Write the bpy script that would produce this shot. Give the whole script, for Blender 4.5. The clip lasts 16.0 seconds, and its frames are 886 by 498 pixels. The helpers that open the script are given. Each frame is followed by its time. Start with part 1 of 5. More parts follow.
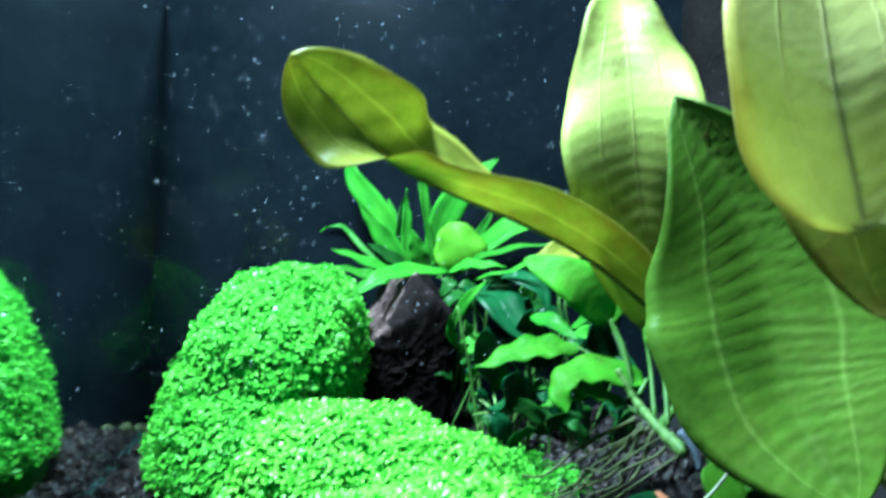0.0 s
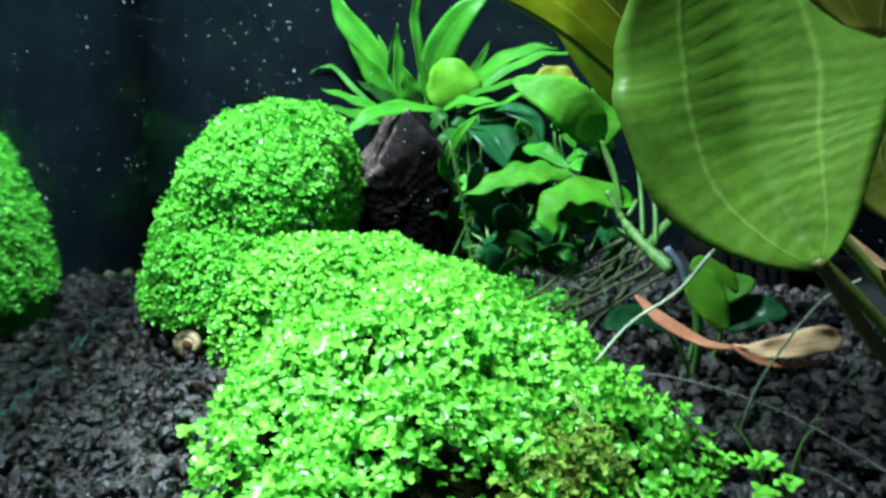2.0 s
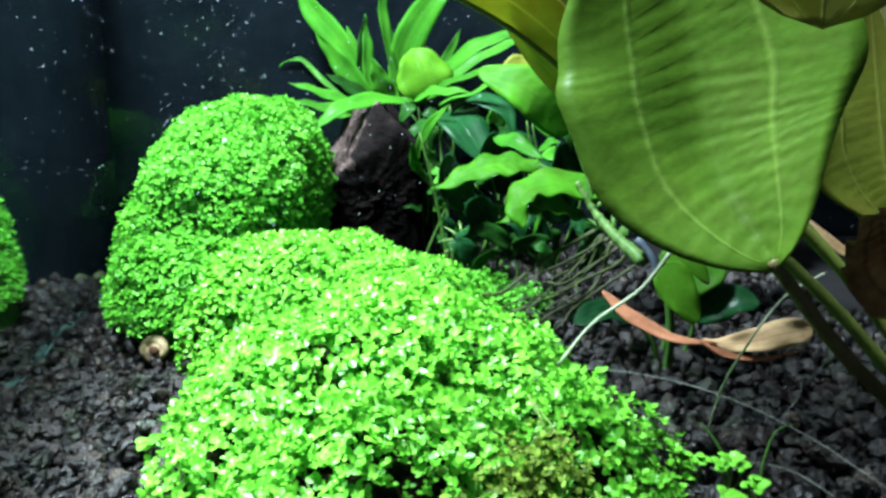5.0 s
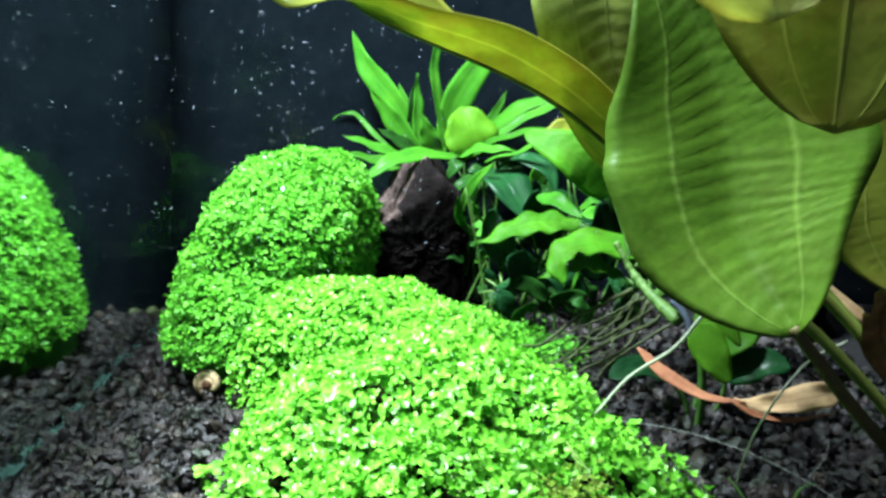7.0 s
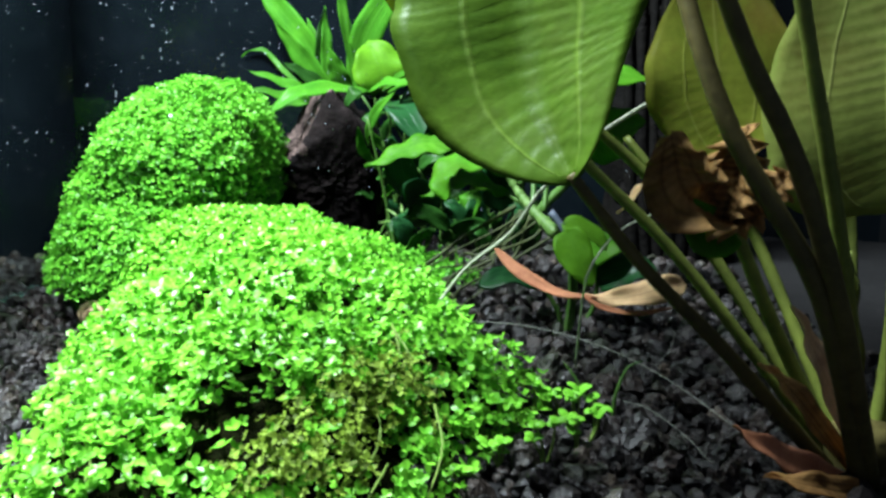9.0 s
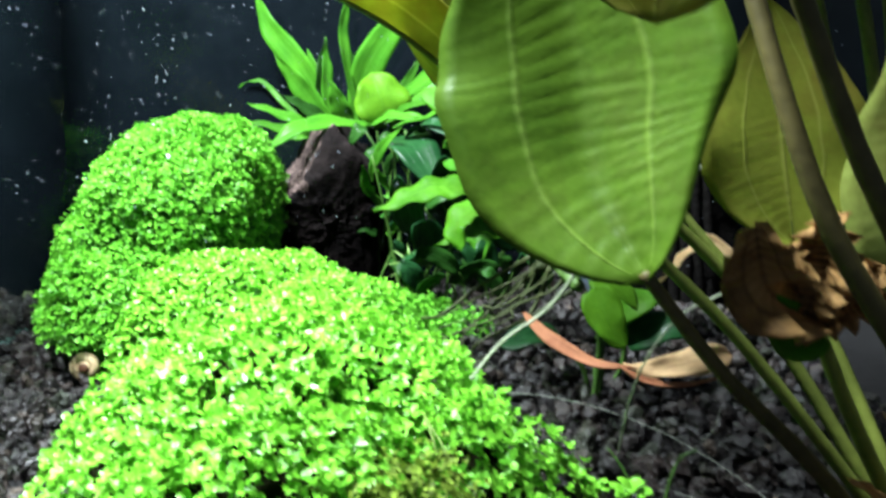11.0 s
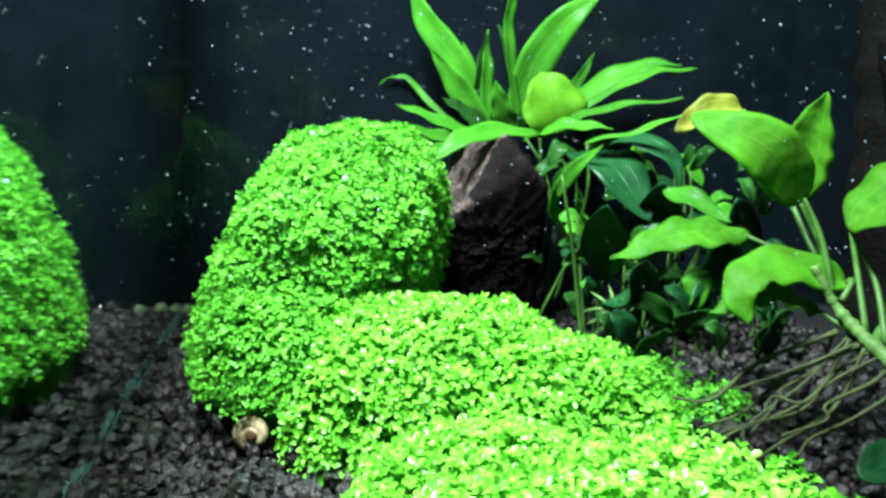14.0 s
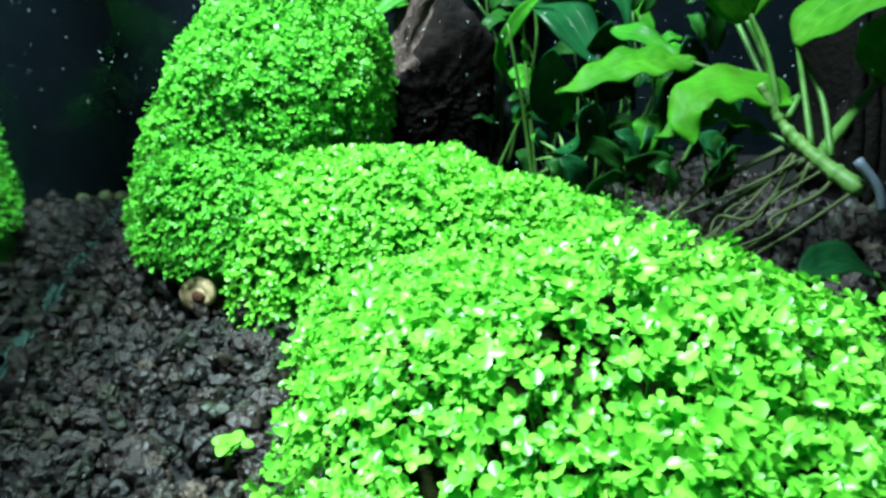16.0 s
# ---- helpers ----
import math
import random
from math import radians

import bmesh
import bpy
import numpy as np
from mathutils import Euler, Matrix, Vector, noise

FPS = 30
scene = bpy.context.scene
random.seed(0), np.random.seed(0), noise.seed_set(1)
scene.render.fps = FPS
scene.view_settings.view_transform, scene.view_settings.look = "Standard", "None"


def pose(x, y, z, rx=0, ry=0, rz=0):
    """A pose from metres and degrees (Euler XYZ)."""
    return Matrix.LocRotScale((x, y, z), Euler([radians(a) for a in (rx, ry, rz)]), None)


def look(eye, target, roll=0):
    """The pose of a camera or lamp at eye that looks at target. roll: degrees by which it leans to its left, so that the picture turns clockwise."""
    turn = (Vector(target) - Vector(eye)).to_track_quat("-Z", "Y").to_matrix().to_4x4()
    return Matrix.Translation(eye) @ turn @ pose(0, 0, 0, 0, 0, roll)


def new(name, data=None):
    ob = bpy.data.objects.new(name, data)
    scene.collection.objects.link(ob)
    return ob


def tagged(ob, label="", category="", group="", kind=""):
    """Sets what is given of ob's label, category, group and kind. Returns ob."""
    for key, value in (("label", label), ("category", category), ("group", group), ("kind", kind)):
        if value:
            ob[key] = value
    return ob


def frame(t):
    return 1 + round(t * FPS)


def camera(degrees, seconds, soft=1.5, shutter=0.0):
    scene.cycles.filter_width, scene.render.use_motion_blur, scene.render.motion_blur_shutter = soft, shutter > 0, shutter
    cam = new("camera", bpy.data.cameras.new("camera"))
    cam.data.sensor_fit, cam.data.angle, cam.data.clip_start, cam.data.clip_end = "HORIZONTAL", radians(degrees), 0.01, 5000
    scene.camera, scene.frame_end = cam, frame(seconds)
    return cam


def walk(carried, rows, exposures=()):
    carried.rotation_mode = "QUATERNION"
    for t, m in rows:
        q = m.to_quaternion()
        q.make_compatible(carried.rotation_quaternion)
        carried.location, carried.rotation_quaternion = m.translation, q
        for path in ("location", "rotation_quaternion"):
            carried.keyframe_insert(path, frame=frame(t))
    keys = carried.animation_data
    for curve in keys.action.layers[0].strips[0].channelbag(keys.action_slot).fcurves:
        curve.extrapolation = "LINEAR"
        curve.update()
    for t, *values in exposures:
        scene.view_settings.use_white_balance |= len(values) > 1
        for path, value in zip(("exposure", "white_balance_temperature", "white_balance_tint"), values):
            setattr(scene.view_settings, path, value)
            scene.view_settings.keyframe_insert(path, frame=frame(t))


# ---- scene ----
cam = camera(60.1, 16.0, soft=2.9, shutter=0.5)
PATH = [
    (0, (0.012, 0.034, 0.153), (-0.021, 2.033, 0.214), 2.0),
    (0.5, (0.014, 0.041, 0.146), (-0.098, 2.037, 0.087), 0.9),
    (1, (0.019, 0.044, 0.142), (-0.084, 2.036, 0.001), 0.7),
    (1.5, (0.019, 0.038, 0.14), (-0.054, 2.027, -0.055), 1.3),
    (2, (0.022, 0.04, 0.135), (-0.027, 2.019, -0.146), 1.0),
    (2.5, (0.025, 0.047, 0.132), (-0.008, 2.02, -0.193), 0.6),
    (3, (0.028, 0.051, 0.131), (0.003, 2.02, -0.219), 0.4),
    (3.2, (0.028, 0.052, 0.13), (0.006, 2.019, -0.227), 0.3),
    (5.3, (0.03, 0.047, 0.138), (0.003, 2.024, -0.161), -0.8),
    (5.5, (0.027, 0.048, 0.135), (-0.015, 2.027, -0.152), -0.9),
    (6, (0.022, 0.041, 0.138), (-0.082, 2.025, -0.095), -0.9),
    (6.5, (0.023, 0.035, 0.143), (-0.092, 2.022, -0.057), 0.4),
    (7, (0.026, 0.031, 0.141), (-0.083, 2.019, -0.048), 1.6),
    (7.5, (0.03, 0.031, 0.133), (-0.064, 2.019, -0.066), 1.3),
    (8, (0.048, 0.034, 0.124), (0.012, 2.02, -0.114), 1.2),
    (8.2, (0.053, 0.036, 0.121), (0.036, 2.019, -0.138), 1.1),
    (10.3, (0.06, 0.03, 0.125), (0.058, 2.012, -0.149), 1.0),
    (10.5, (0.059, 0.04, 0.126), (0.058, 2.021, -0.146), 0.9),
    (11, (0.048, 0.051, 0.133), (0.07, 2.038, -0.097), 1.0),
    (11.5, (0.035, 0.05, 0.142), (0.035, 2.044, -0.022), 1.0),
    (12, (0.027, 0.046, 0.134), (-0.061, 2.036, -0.05), 2.4),
    (12.5, (0.023, 0.037, 0.133), (-0.157, 2.021, -0.038), 3.1),
    (13, (0.002, 0.064, 0.138), (-0.179, 2.044, -0.077), 2.9),
    (13.5, (-0.024, 0.104, 0.15), (-0.149, 2.085, -0.098), 3.6),
    (14, (-0.026, 0.114, 0.15), (-0.093, 2.091, -0.141), 2.7),
    (14.5, (-0.022, 0.113, 0.143), (-0.048, 2.081, -0.21), 0.8),
    (15, (-0.02, 0.113, 0.139), (-0.023, 2.061, -0.312), -0.8),
    (15.5, (-0.016, 0.116, 0.133), (0.001, 2.053, -0.365), -0.5),
    (16, (-0.018, 0.117, 0.129), (0.007, 2.045, -0.403), 0.1),
]
EXPOSURES = [(0, 0.22, 5000, 8), (1.5, -0.1, 5400, 10), (3, -0.28, 5650, 13), (5.5, 0.04, 5800, 17), (7, 0.06, 5950, 19), (8, -0.25, 6050, 20), (10.5, 0.08, 6200, 24),
             (11.5, 0.15, 6250, 23), (12.5, 0.08, 6300, 24), (13.5, 0.05, 6100, 17), (14.5, -0.15, 5900, 8), (16, -0.28, 5700, 2)]
walk(cam, [(t, look(eye, target, roll)) for t, eye, target, roll in PATH], EXPOSURES)

# ---- world and light: a dim room, one LED lamp over the open tank ----
world = bpy.data.worlds.new("room")
scene.world = world
world.use_nodes = True
world.node_tree.nodes["Background"].inputs[0].default_value = (0.55, 0.75, 1.0, 1)
world.node_tree.nodes["Background"].inputs[1].default_value = 0.19


def area_lamp(name, m, size, size_y, watts, colour):
    data = bpy.data.lights.new(name, "AREA")
    data.shape, data.size, data.size_y, data.energy, data.color = "RECTANGLE", size, size_y, watts, colour
    ob = new(name, data)
    ob.matrix_world = m
    return ob


area_lamp("tank_lamp", look((-0.14, 0.22, 0.58), (0.0, 0.28, 0.04)), 0.24, 0.06, 30.5, (0.84, 1.0, 0.95))


# ---- materials ----
def nodes_of(name):
    m = bpy.data.materials.new(name)
    m.use_nodes = True
    nt = m.node_tree
    nt.nodes.clear()
    return m, nt, nt.nodes.new("ShaderNodeOutputMaterial")


def add(nt, kind, **kw):
    n = nt.nodes.new(kind)
    for k, v in kw.items():
        if k in n.inputs:
            n.inputs[k].default_value = v
    return n


def ramp(nt, fac, stops):
    r = nt.nodes.new("ShaderNodeValToRGB")
    el = r.color_ramp.elements
    while len(el) < len(stops):
        el.new(0.5)
    for e, (p, c) in zip(el, stops):
        e.position, e.color = p, (*c, 1)
    nt.links.new(fac, r.inputs[0])
    return r.outputs[0]


def calc(nt, op, a, b=None, c=None):
    n = nt.nodes.new("ShaderNodeMath")
    n.operation = op
    for k, v in enumerate((a, b, c)):
        if v is None:
            continue
        if isinstance(v, (int, float)):
            n.inputs[k].default_value = v
        else:
            nt.links.new(v, n.inputs[k])
    return n.outputs[0]


def mix_rgb(nt, fac, a, b, mode="MIX"):
    n = nt.nodes.new("ShaderNodeMix")
    n.data_type, n.blend_type = "RGBA", mode
    for sock, v in ((n.inputs[0], fac), (n.inputs[6], a), (n.inputs[7], b)):
        if isinstance(v, (int, float)):
            sock.default_value = v
        elif isinstance(v, tuple):
            sock.default_value = (*v, 1)
        else:
            nt.links.new(v, sock)
    return n.outputs[2]


def texture(nt, scale, detail=4.0, rough=0.6, kind="ShaderNodeTexNoise"):
    co = nt.nodes.new("ShaderNodeTexCoord")
    n = nt.nodes.new(kind)
    n.inputs["Scale"].default_value = scale
    if "Detail" in n.inputs:
        n.inputs["Detail"].default_value = detail
    if "Roughness" in n.inputs:
        n.inputs["Roughness"].default_value = rough
    nt.links.new(co.outputs["Object"], n.inputs["Vector"])
    return n.outputs[0]


def bumped(nt, height, strength, distance):
    b = add(nt, "ShaderNodeBump", Strength=strength, Distance=distance)
    nt.links.new(height, b.inputs["Height"])
    return b.outputs[0]


def finish(nt, out, colour, roughness=0.5, normal=None, through_light=0.0, through_colour=None, specular=0.5, metallic=0.0):
    specular *= 0.35  # water lies against every surface
    p = add(nt, "ShaderNodeBsdfPrincipled", Roughness=roughness, Metallic=metallic)
    p.inputs["Specular IOR Level"].default_value = specular
    if isinstance(colour, tuple):
        p.inputs["Base Color"].default_value = (*colour, 1)
    else:
        nt.links.new(colour, p.inputs["Base Color"])
    if normal is not None:
        nt.links.new(normal, p.inputs["Normal"])
    if through_light <= 0:
        nt.links.new(p.outputs[0], out.inputs[0])
        return
    tr = add(nt, "ShaderNodeBsdfTranslucent")
    src = through_colour if through_colour is not None else colour
    if isinstance(src, tuple):
        tr.inputs[0].default_value = (*src, 1)
    else:
        nt.links.new(src, tr.inputs[0])
    mx = add(nt, "ShaderNodeMixShader")
    mx.inputs[0].default_value = through_light
    nt.links.new(p.outputs[0], mx.inputs[1])
    nt.links.new(tr.outputs[0], mx.inputs[2])
    nt.links.new(mx.outputs[0], out.inputs[0])


def mottled(name, dark, light, scale, roughness=0.6, bump=0.3, distance=0.0006, through_light=0.0, by="", specular=0.4, lo=0.28, hi=0.72):
    """A surface between two colours, by noise at two scales and, with by, from piece to piece."""
    m, nt, out = nodes_of(name)
    a, b = texture(nt, scale), texture(nt, scale * 6.3, 3.0)
    v = calc(nt, "MULTIPLY_ADD", b, 0.35, calc(nt, "MULTIPLY", a, 0.65))
    if by == "island":
        g = nt.nodes.new("ShaderNodeNewGeometry")
        v = calc(nt, "MULTIPLY_ADD", g.outputs["Random Per Island"], 0.5, calc(nt, "MULTIPLY", v, 0.55))
    elif by == "object":
        g = nt.nodes.new("ShaderNodeObjectInfo")
        v = calc(nt, "MULTIPLY_ADD", g.outputs["Random"], 0.5, calc(nt, "MULTIPLY", v, 0.55))
    c = ramp(nt, v, [(lo, dark), (hi, light)])
    finish(nt, out, c, roughness, bumped(nt, v, bump, distance), through_light, None, specular)
    return m


def leaf_material(name, dark, light, rib, ribs=0.0, lines=2, stain=None, roughness=0.35, through_light=0.4, rib_width=0.018, yellow=None, middle=1.0, cross=0.24):
    """A blade: u runs from base to tip, v across it. Pale midrib, side veins that follow the outline, cross ribs, stains."""
    m, nt, out = nodes_of(name)
    uv = nt.nodes.new("ShaderNodeUVMap")
    sep = nt.nodes.new("ShaderNodeSeparateXYZ")
    nt.links.new(uv.outputs[0], sep.inputs[0])
    u, v = sep.outputs[0], sep.outputs[1]
    side = calc(nt, "ABSOLUTE", calc(nt, "SUBTRACT", v, 0.5))
    n1, n2 = texture(nt, 60.0), texture(nt, 700.0, 2.0)
    base = ramp(nt, calc(nt, "MULTIPLY_ADD", n2, 0.25, calc(nt, "MULTIPLY", n1, 0.75)), [(0.3, dark), (0.7, light)])
    info = nt.nodes.new("ShaderNodeObjectInfo")
    hs = nt.nodes.new("ShaderNodeHueSaturation")
    nt.links.new(base, hs.inputs["Color"])
    nt.links.new(calc(nt, "MULTIPLY_ADD", info.outputs["Random"], 0.5, 0.75), hs.inputs["Value"])
    base = hs.outputs[0]
    if stain:
        sp = ramp(nt, texture(nt, 38.0, 5.0, 0.7), [(0.50, (0, 0, 0)), (0.68, (1, 1, 1))])
        base = mix_rgb(nt, calc(nt, "MULTIPLY", sp, 0.75), base, stain)
    if yellow:
        edge = ramp(nt, side, [(0.36, (0, 0, 0)), (0.5, (1, 1, 1))])
        base = mix_rgb(nt, calc(nt, "MULTIPLY", edge, 0.5), base, yellow)

    def line(at, w):
        d = calc(nt, "ABSOLUTE", calc(nt, "SUBTRACT", side, at))
        return calc(nt, "SMOOTH_MIN", calc(nt, "MAXIMUM", calc(nt, "SUBTRACT", 1.0, calc(nt, "DIVIDE", d, w)), 0.0), 1.0, 0.1)

    veins = calc(nt, "MULTIPLY", line(0.0, rib_width), middle)
    for k in range(lines):
        veins = calc(nt, "MAXIMUM", veins, calc(nt, "MULTIPLY", line(0.23 + 0.14 * k, rib_width * (0.8 - 0.3 * k)), 0.8 - 0.45 * k))
    height = calc(nt, "MULTIPLY_ADD", veins, 0.8, calc(nt, "MULTIPLY", n2, 0.25))
    if ribs:
        wob = calc(nt, "MULTIPLY_ADD", n1, 1.2, calc(nt, "MULTIPLY_ADD", side, 2.4, calc(nt, "MULTIPLY", u, ribs)))
        w = calc(nt, "MULTIPLY_ADD", calc(nt, "SINE", calc(nt, "MULTIPLY", wob, 6.2832)), 0.5, 0.5)
        w = calc(nt, "MULTIPLY", w, calc(nt, "SUBTRACT", 1.0, calc(nt, "MULTIPLY", side, 1.6)))
        w = calc(nt, "MULTIPLY", w, ramp(nt, texture(nt, 42.0, 2.0), [(0.38, (0, 0, 0)), (0.62, (1, 1, 1))]))
        base = mix_rgb(nt, calc(nt, "MULTIPLY", w, cross), base, rib)
        height = calc(nt, "MULTIPLY_ADD", w, 0.25 + 0.8 * (cross - 0.24), height)
    colour = mix_rgb(nt, calc(nt, "MULTIPLY", veins, 0.5), base, rib)
    finish(nt, out, colour, roughness, bumped(nt, height, 0.35, 0.0008), through_light, None, 0.25)
    return m


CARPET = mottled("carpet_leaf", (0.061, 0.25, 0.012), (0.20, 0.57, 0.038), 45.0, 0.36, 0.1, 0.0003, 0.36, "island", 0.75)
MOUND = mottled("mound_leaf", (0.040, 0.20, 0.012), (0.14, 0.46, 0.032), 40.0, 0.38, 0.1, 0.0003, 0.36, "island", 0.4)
# cores beneath the foliage, coloured dark to stand for shade in the gaps
MOUND_CORE_SHADE = mottled("mound_core_shade", (0.006, 0.035, 0.002), (0.03, 0.14, 0.008), 260.0, 0.8, 0.8, 0.002)
CORE_SHADE = mottled("core_shade", (0.0015, 0.0022, 0.0006), (0.007, 0.0085, 0.002), 260.0, 0.9, 0.8, 0.002, 0.0, "", 0.05)
RUNNER = mottled("runner", (0.08, 0.16, 0.02), (0.20, 0.30, 0.06), 200.0, 0.5, 0.1, 0.0002, 0.2)
SOIL = mottled("soil", (0.002, 0.002, 0.002), (0.007, 0.0065, 0.0065), 300.0, 0.75, 0.9, 0.0015)


def grain_material(name, by):
    """Wet burnt clay: each granule black, brown, grey or faintly green, with pores and a damp gloss."""
    m, nt, out = nodes_of(name)
    if by == "island":
        pick = nt.nodes.new("ShaderNodeNewGeometry").outputs["Random Per Island"]
    else:
        pick = nt.nodes.new("ShaderNodeObjectInfo").outputs["Random"]
    hue = ramp(nt, pick, [(0.0, (0.006, 0.0052, 0.0052)), (0.30, (0.011, 0.010, 0.0098)), (0.55, (0.022, 0.016, 0.0135)), (0.74, (0.026, 0.0245, 0.025)), (0.86, (0.013, 0.019, 0.009)), (0.97, (0.038, 0.031, 0.027)), (1.0, (0.070, 0.055, 0.040))])
    size = 1.0 if by == "island" else 0.0026
    pores, fine = texture(nt, 900.0 * size, 3.0), texture(nt, 2600.0 * size, 2.0)
    v = calc(nt, "MULTIPLY_ADD", fine, 0.4, calc(nt, "MULTIPLY", pores, 0.6))
    shade = ramp(nt, v, [(0.36, (0.06, 0.058, 0.058)), (0.66, (1.35, 1.26, 1.22))])
    colour = mix_rgb(nt, 1.0, hue, shade, "MULTIPLY")
    finish(nt, out, colour, 0.38, bumped(nt, v, 0.8, 0.0009), 0.0, None, 0.75)
    return m


GRAIN = grain_material("soil_grain", "island")
GRAIN_PIECE = grain_material("soil_grain_piece", "object")
# one stone in two colours: its unlit faces, then its lit ones
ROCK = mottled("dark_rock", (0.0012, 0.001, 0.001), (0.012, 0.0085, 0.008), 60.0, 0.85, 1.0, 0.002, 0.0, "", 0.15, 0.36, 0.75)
ROCK_LIT = mottled("lit_rock", (0.008, 0.0055, 0.005), (0.12, 0.084, 0.073), 75.0, 0.9, 1.0, 0.002, 0.0, "", 0.15, 0.40, 0.68)
LOG = mottled("dark_wood", (0.001, 0.001, 0.001), (0.003, 0.0025, 0.002), 50.0, 0.8, 0.9, 0.003, 0.0, "", 0.1)
SWORD = leaf_material("sword_leaf_green", (0.029, 0.068, 0.005), (0.068, 0.134, 0.010), (0.18, 0.28, 0.05), 30.0, 1, (0.040, 0.062, 0.006), 0.40, 0.5, 0.024, None, 0.15, 0.28)
SWORD_RIB = mottled("sword_rib", (0.022, 0.042, 0.005), (0.060, 0.095, 0.012), 90.0, 0.45, 0.3, 0.0005, 0.2)
SWORD_OLD = leaf_material("sword_leaf_olive", (0.20, 0.25, 0.028), (0.41, 0.46, 0.06), (0.58, 0.60, 0.14), 10.0, 1, (0.22, 0.16, 0.03), 0.34, 0.62, 0.02, (0.15, 0.14, 0.02))
SWORD_LIGHT = leaf_material("sword_leaf_light", (0.16, 0.21, 0.036), (0.30, 0.36, 0.080), (0.44, 0.48, 0.14), 24.0, 1, (0.09, 0.07, 0.012), 0.45, 0.45, 0.014)
SWORD_YELLOW = leaf_material("sword_leaf_yellow", (0.34, 0.36, 0.10), (0.52, 0.54, 0.19), (0.60, 0.58, 0.26), 16.0, 1, (0.30, 0.27, 0.06), 0.4, 0.65, 0.016, (0.42, 0.33, 0.05))
FERN_ROUND = leaf_material("round_leaf", (0.055, 0.17, 0.007), (0.12, 0.31, 0.014), (0.10, 0.28, 0.02), 5.0, 0, (0.07, 0.20, 0.01), 0.45, 0.5, 0.02)
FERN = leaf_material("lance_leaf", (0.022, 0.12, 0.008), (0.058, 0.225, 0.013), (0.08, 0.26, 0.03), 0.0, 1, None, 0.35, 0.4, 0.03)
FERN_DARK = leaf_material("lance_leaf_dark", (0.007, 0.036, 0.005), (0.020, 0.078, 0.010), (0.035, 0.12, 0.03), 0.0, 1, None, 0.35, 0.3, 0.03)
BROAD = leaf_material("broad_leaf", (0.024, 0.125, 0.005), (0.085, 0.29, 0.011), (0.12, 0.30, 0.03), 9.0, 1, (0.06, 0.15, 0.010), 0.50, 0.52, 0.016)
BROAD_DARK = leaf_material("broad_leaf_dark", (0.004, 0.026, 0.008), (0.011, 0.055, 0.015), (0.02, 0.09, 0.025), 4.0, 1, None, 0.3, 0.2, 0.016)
YELLOWED = leaf_material("yellowed_leaf", (0.08, 0.11, 0.008), (0.17, 0.19, 0.015), (0.22, 0.20, 0.06), 6.0, 1, (0.06, 0.05, 0.010), 0.5, 0.3, 0.02, (0.12, 0.12, 0.02))
STEM = mottled("green_stem", (0.018, 0.065, 0.008), (0.075, 0.16, 0.03), 120.0, 0.4, 0.3, 0.0005, 0.2)
RHIZOME = mottled("pale_rhizome", (0.03, 0.085, 0.014), (0.13, 0.22, 0.055), 150.0, 0.45, 0.5, 0.001, 0.15)
ROOT = mottled("root", (0.012, 0.022, 0.006), (0.060, 0.072, 0.024), 220.0, 0.6, 0.4, 0.0004)
ROOT_PALE = mottled("root_pale", (0.26, 0.30, 0.20), (0.46, 0.50, 0.36), 220.0, 0.5, 0.3, 0.0004, 0.2)
ROOT_THIN = mottled("root_thin", (0.10, 0.11, 0.09), (0.24, 0.25, 0.21), 220.0, 0.5, 0.3, 0.0004, 0.2)
PETIOLE = mottled("petiole", (0.042, 0.055, 0.010), (0.13, 0.16, 0.028), 70.0, 0.45, 0.4, 0.0006)
PETIOLE_DARK = mottled("petiole_dark", (0.026, 0.022, 0.008), (0.090, 0.075, 0.022), 70.0, 0.5, 0.4, 0.0006)
DEAD = leaf_material("dead_leaf_tan", (0.40, 0.24, 0.115), (0.66, 0.46, 0.25), (0.20, 0.11, 0.055), 6.0, 1, (0.17, 0.07, 0.035), 0.6, 0.15, 0.03)
DEAD_RED = mottled("dead_leaf_red", (0.22, 0.075, 0.035), (0.46, 0.20, 0.10), 120.0, 0.6, 0.4, 0.0006, 0.15)
ROTTEN = leaf_material("rotten_leaf", (0.22, 0.11, 0.032), (0.56, 0.33, 0.12), (0.03, 0.013, 0.005), 15.0, 1, (0.05, 0.02, 0.006), 0.6, 0.5, 0.06, None, 1.0, 0.8)
SHELL = mottled("snail_shell", (0.26, 0.17, 0.08), (0.50, 0.38, 0.23), 180.0, 0.35, 0.3, 0.0004)
MOUTH_SHADE = mottled("mouth_shade", (0.03, 0.012, 0.006), (0.09, 0.04, 0.02), 180.0, 0.6)
PEBBLE = mottled("algae_pebble", (0.03, 0.045, 0.015), (0.10, 0.115, 0.05), 160.0, 0.6, 0.4, 0.0006)
WHITE = mottled("white_clip", (0.03, 0.04, 0.055), (0.10, 0.12, 0.15), 200.0, 0.4)
ALGAE = mottled("algae_film", (0.10, 0.22, 0.195), (0.34, 0.52, 0.47), 180.0, 0.7, 0.3, 0.0005, 0.4)
BACK = mottled("black_back_glass", (0.0008, 0.0016, 0.0022), (0.0028, 0.0045, 0.0058), 14.0, 0.10, 0.02, 0.0005, 0.0, "", 1.0)
SIDE = mottled("dark_wall", (0.001, 0.0012, 0.0015), (0.003, 0.0035, 0.004), 25.0, 0.6)
SPECK = mottled("white_speck", (0.22, 0.28, 0.31), (0.42, 0.48, 0.52), 100.0, 0.5)


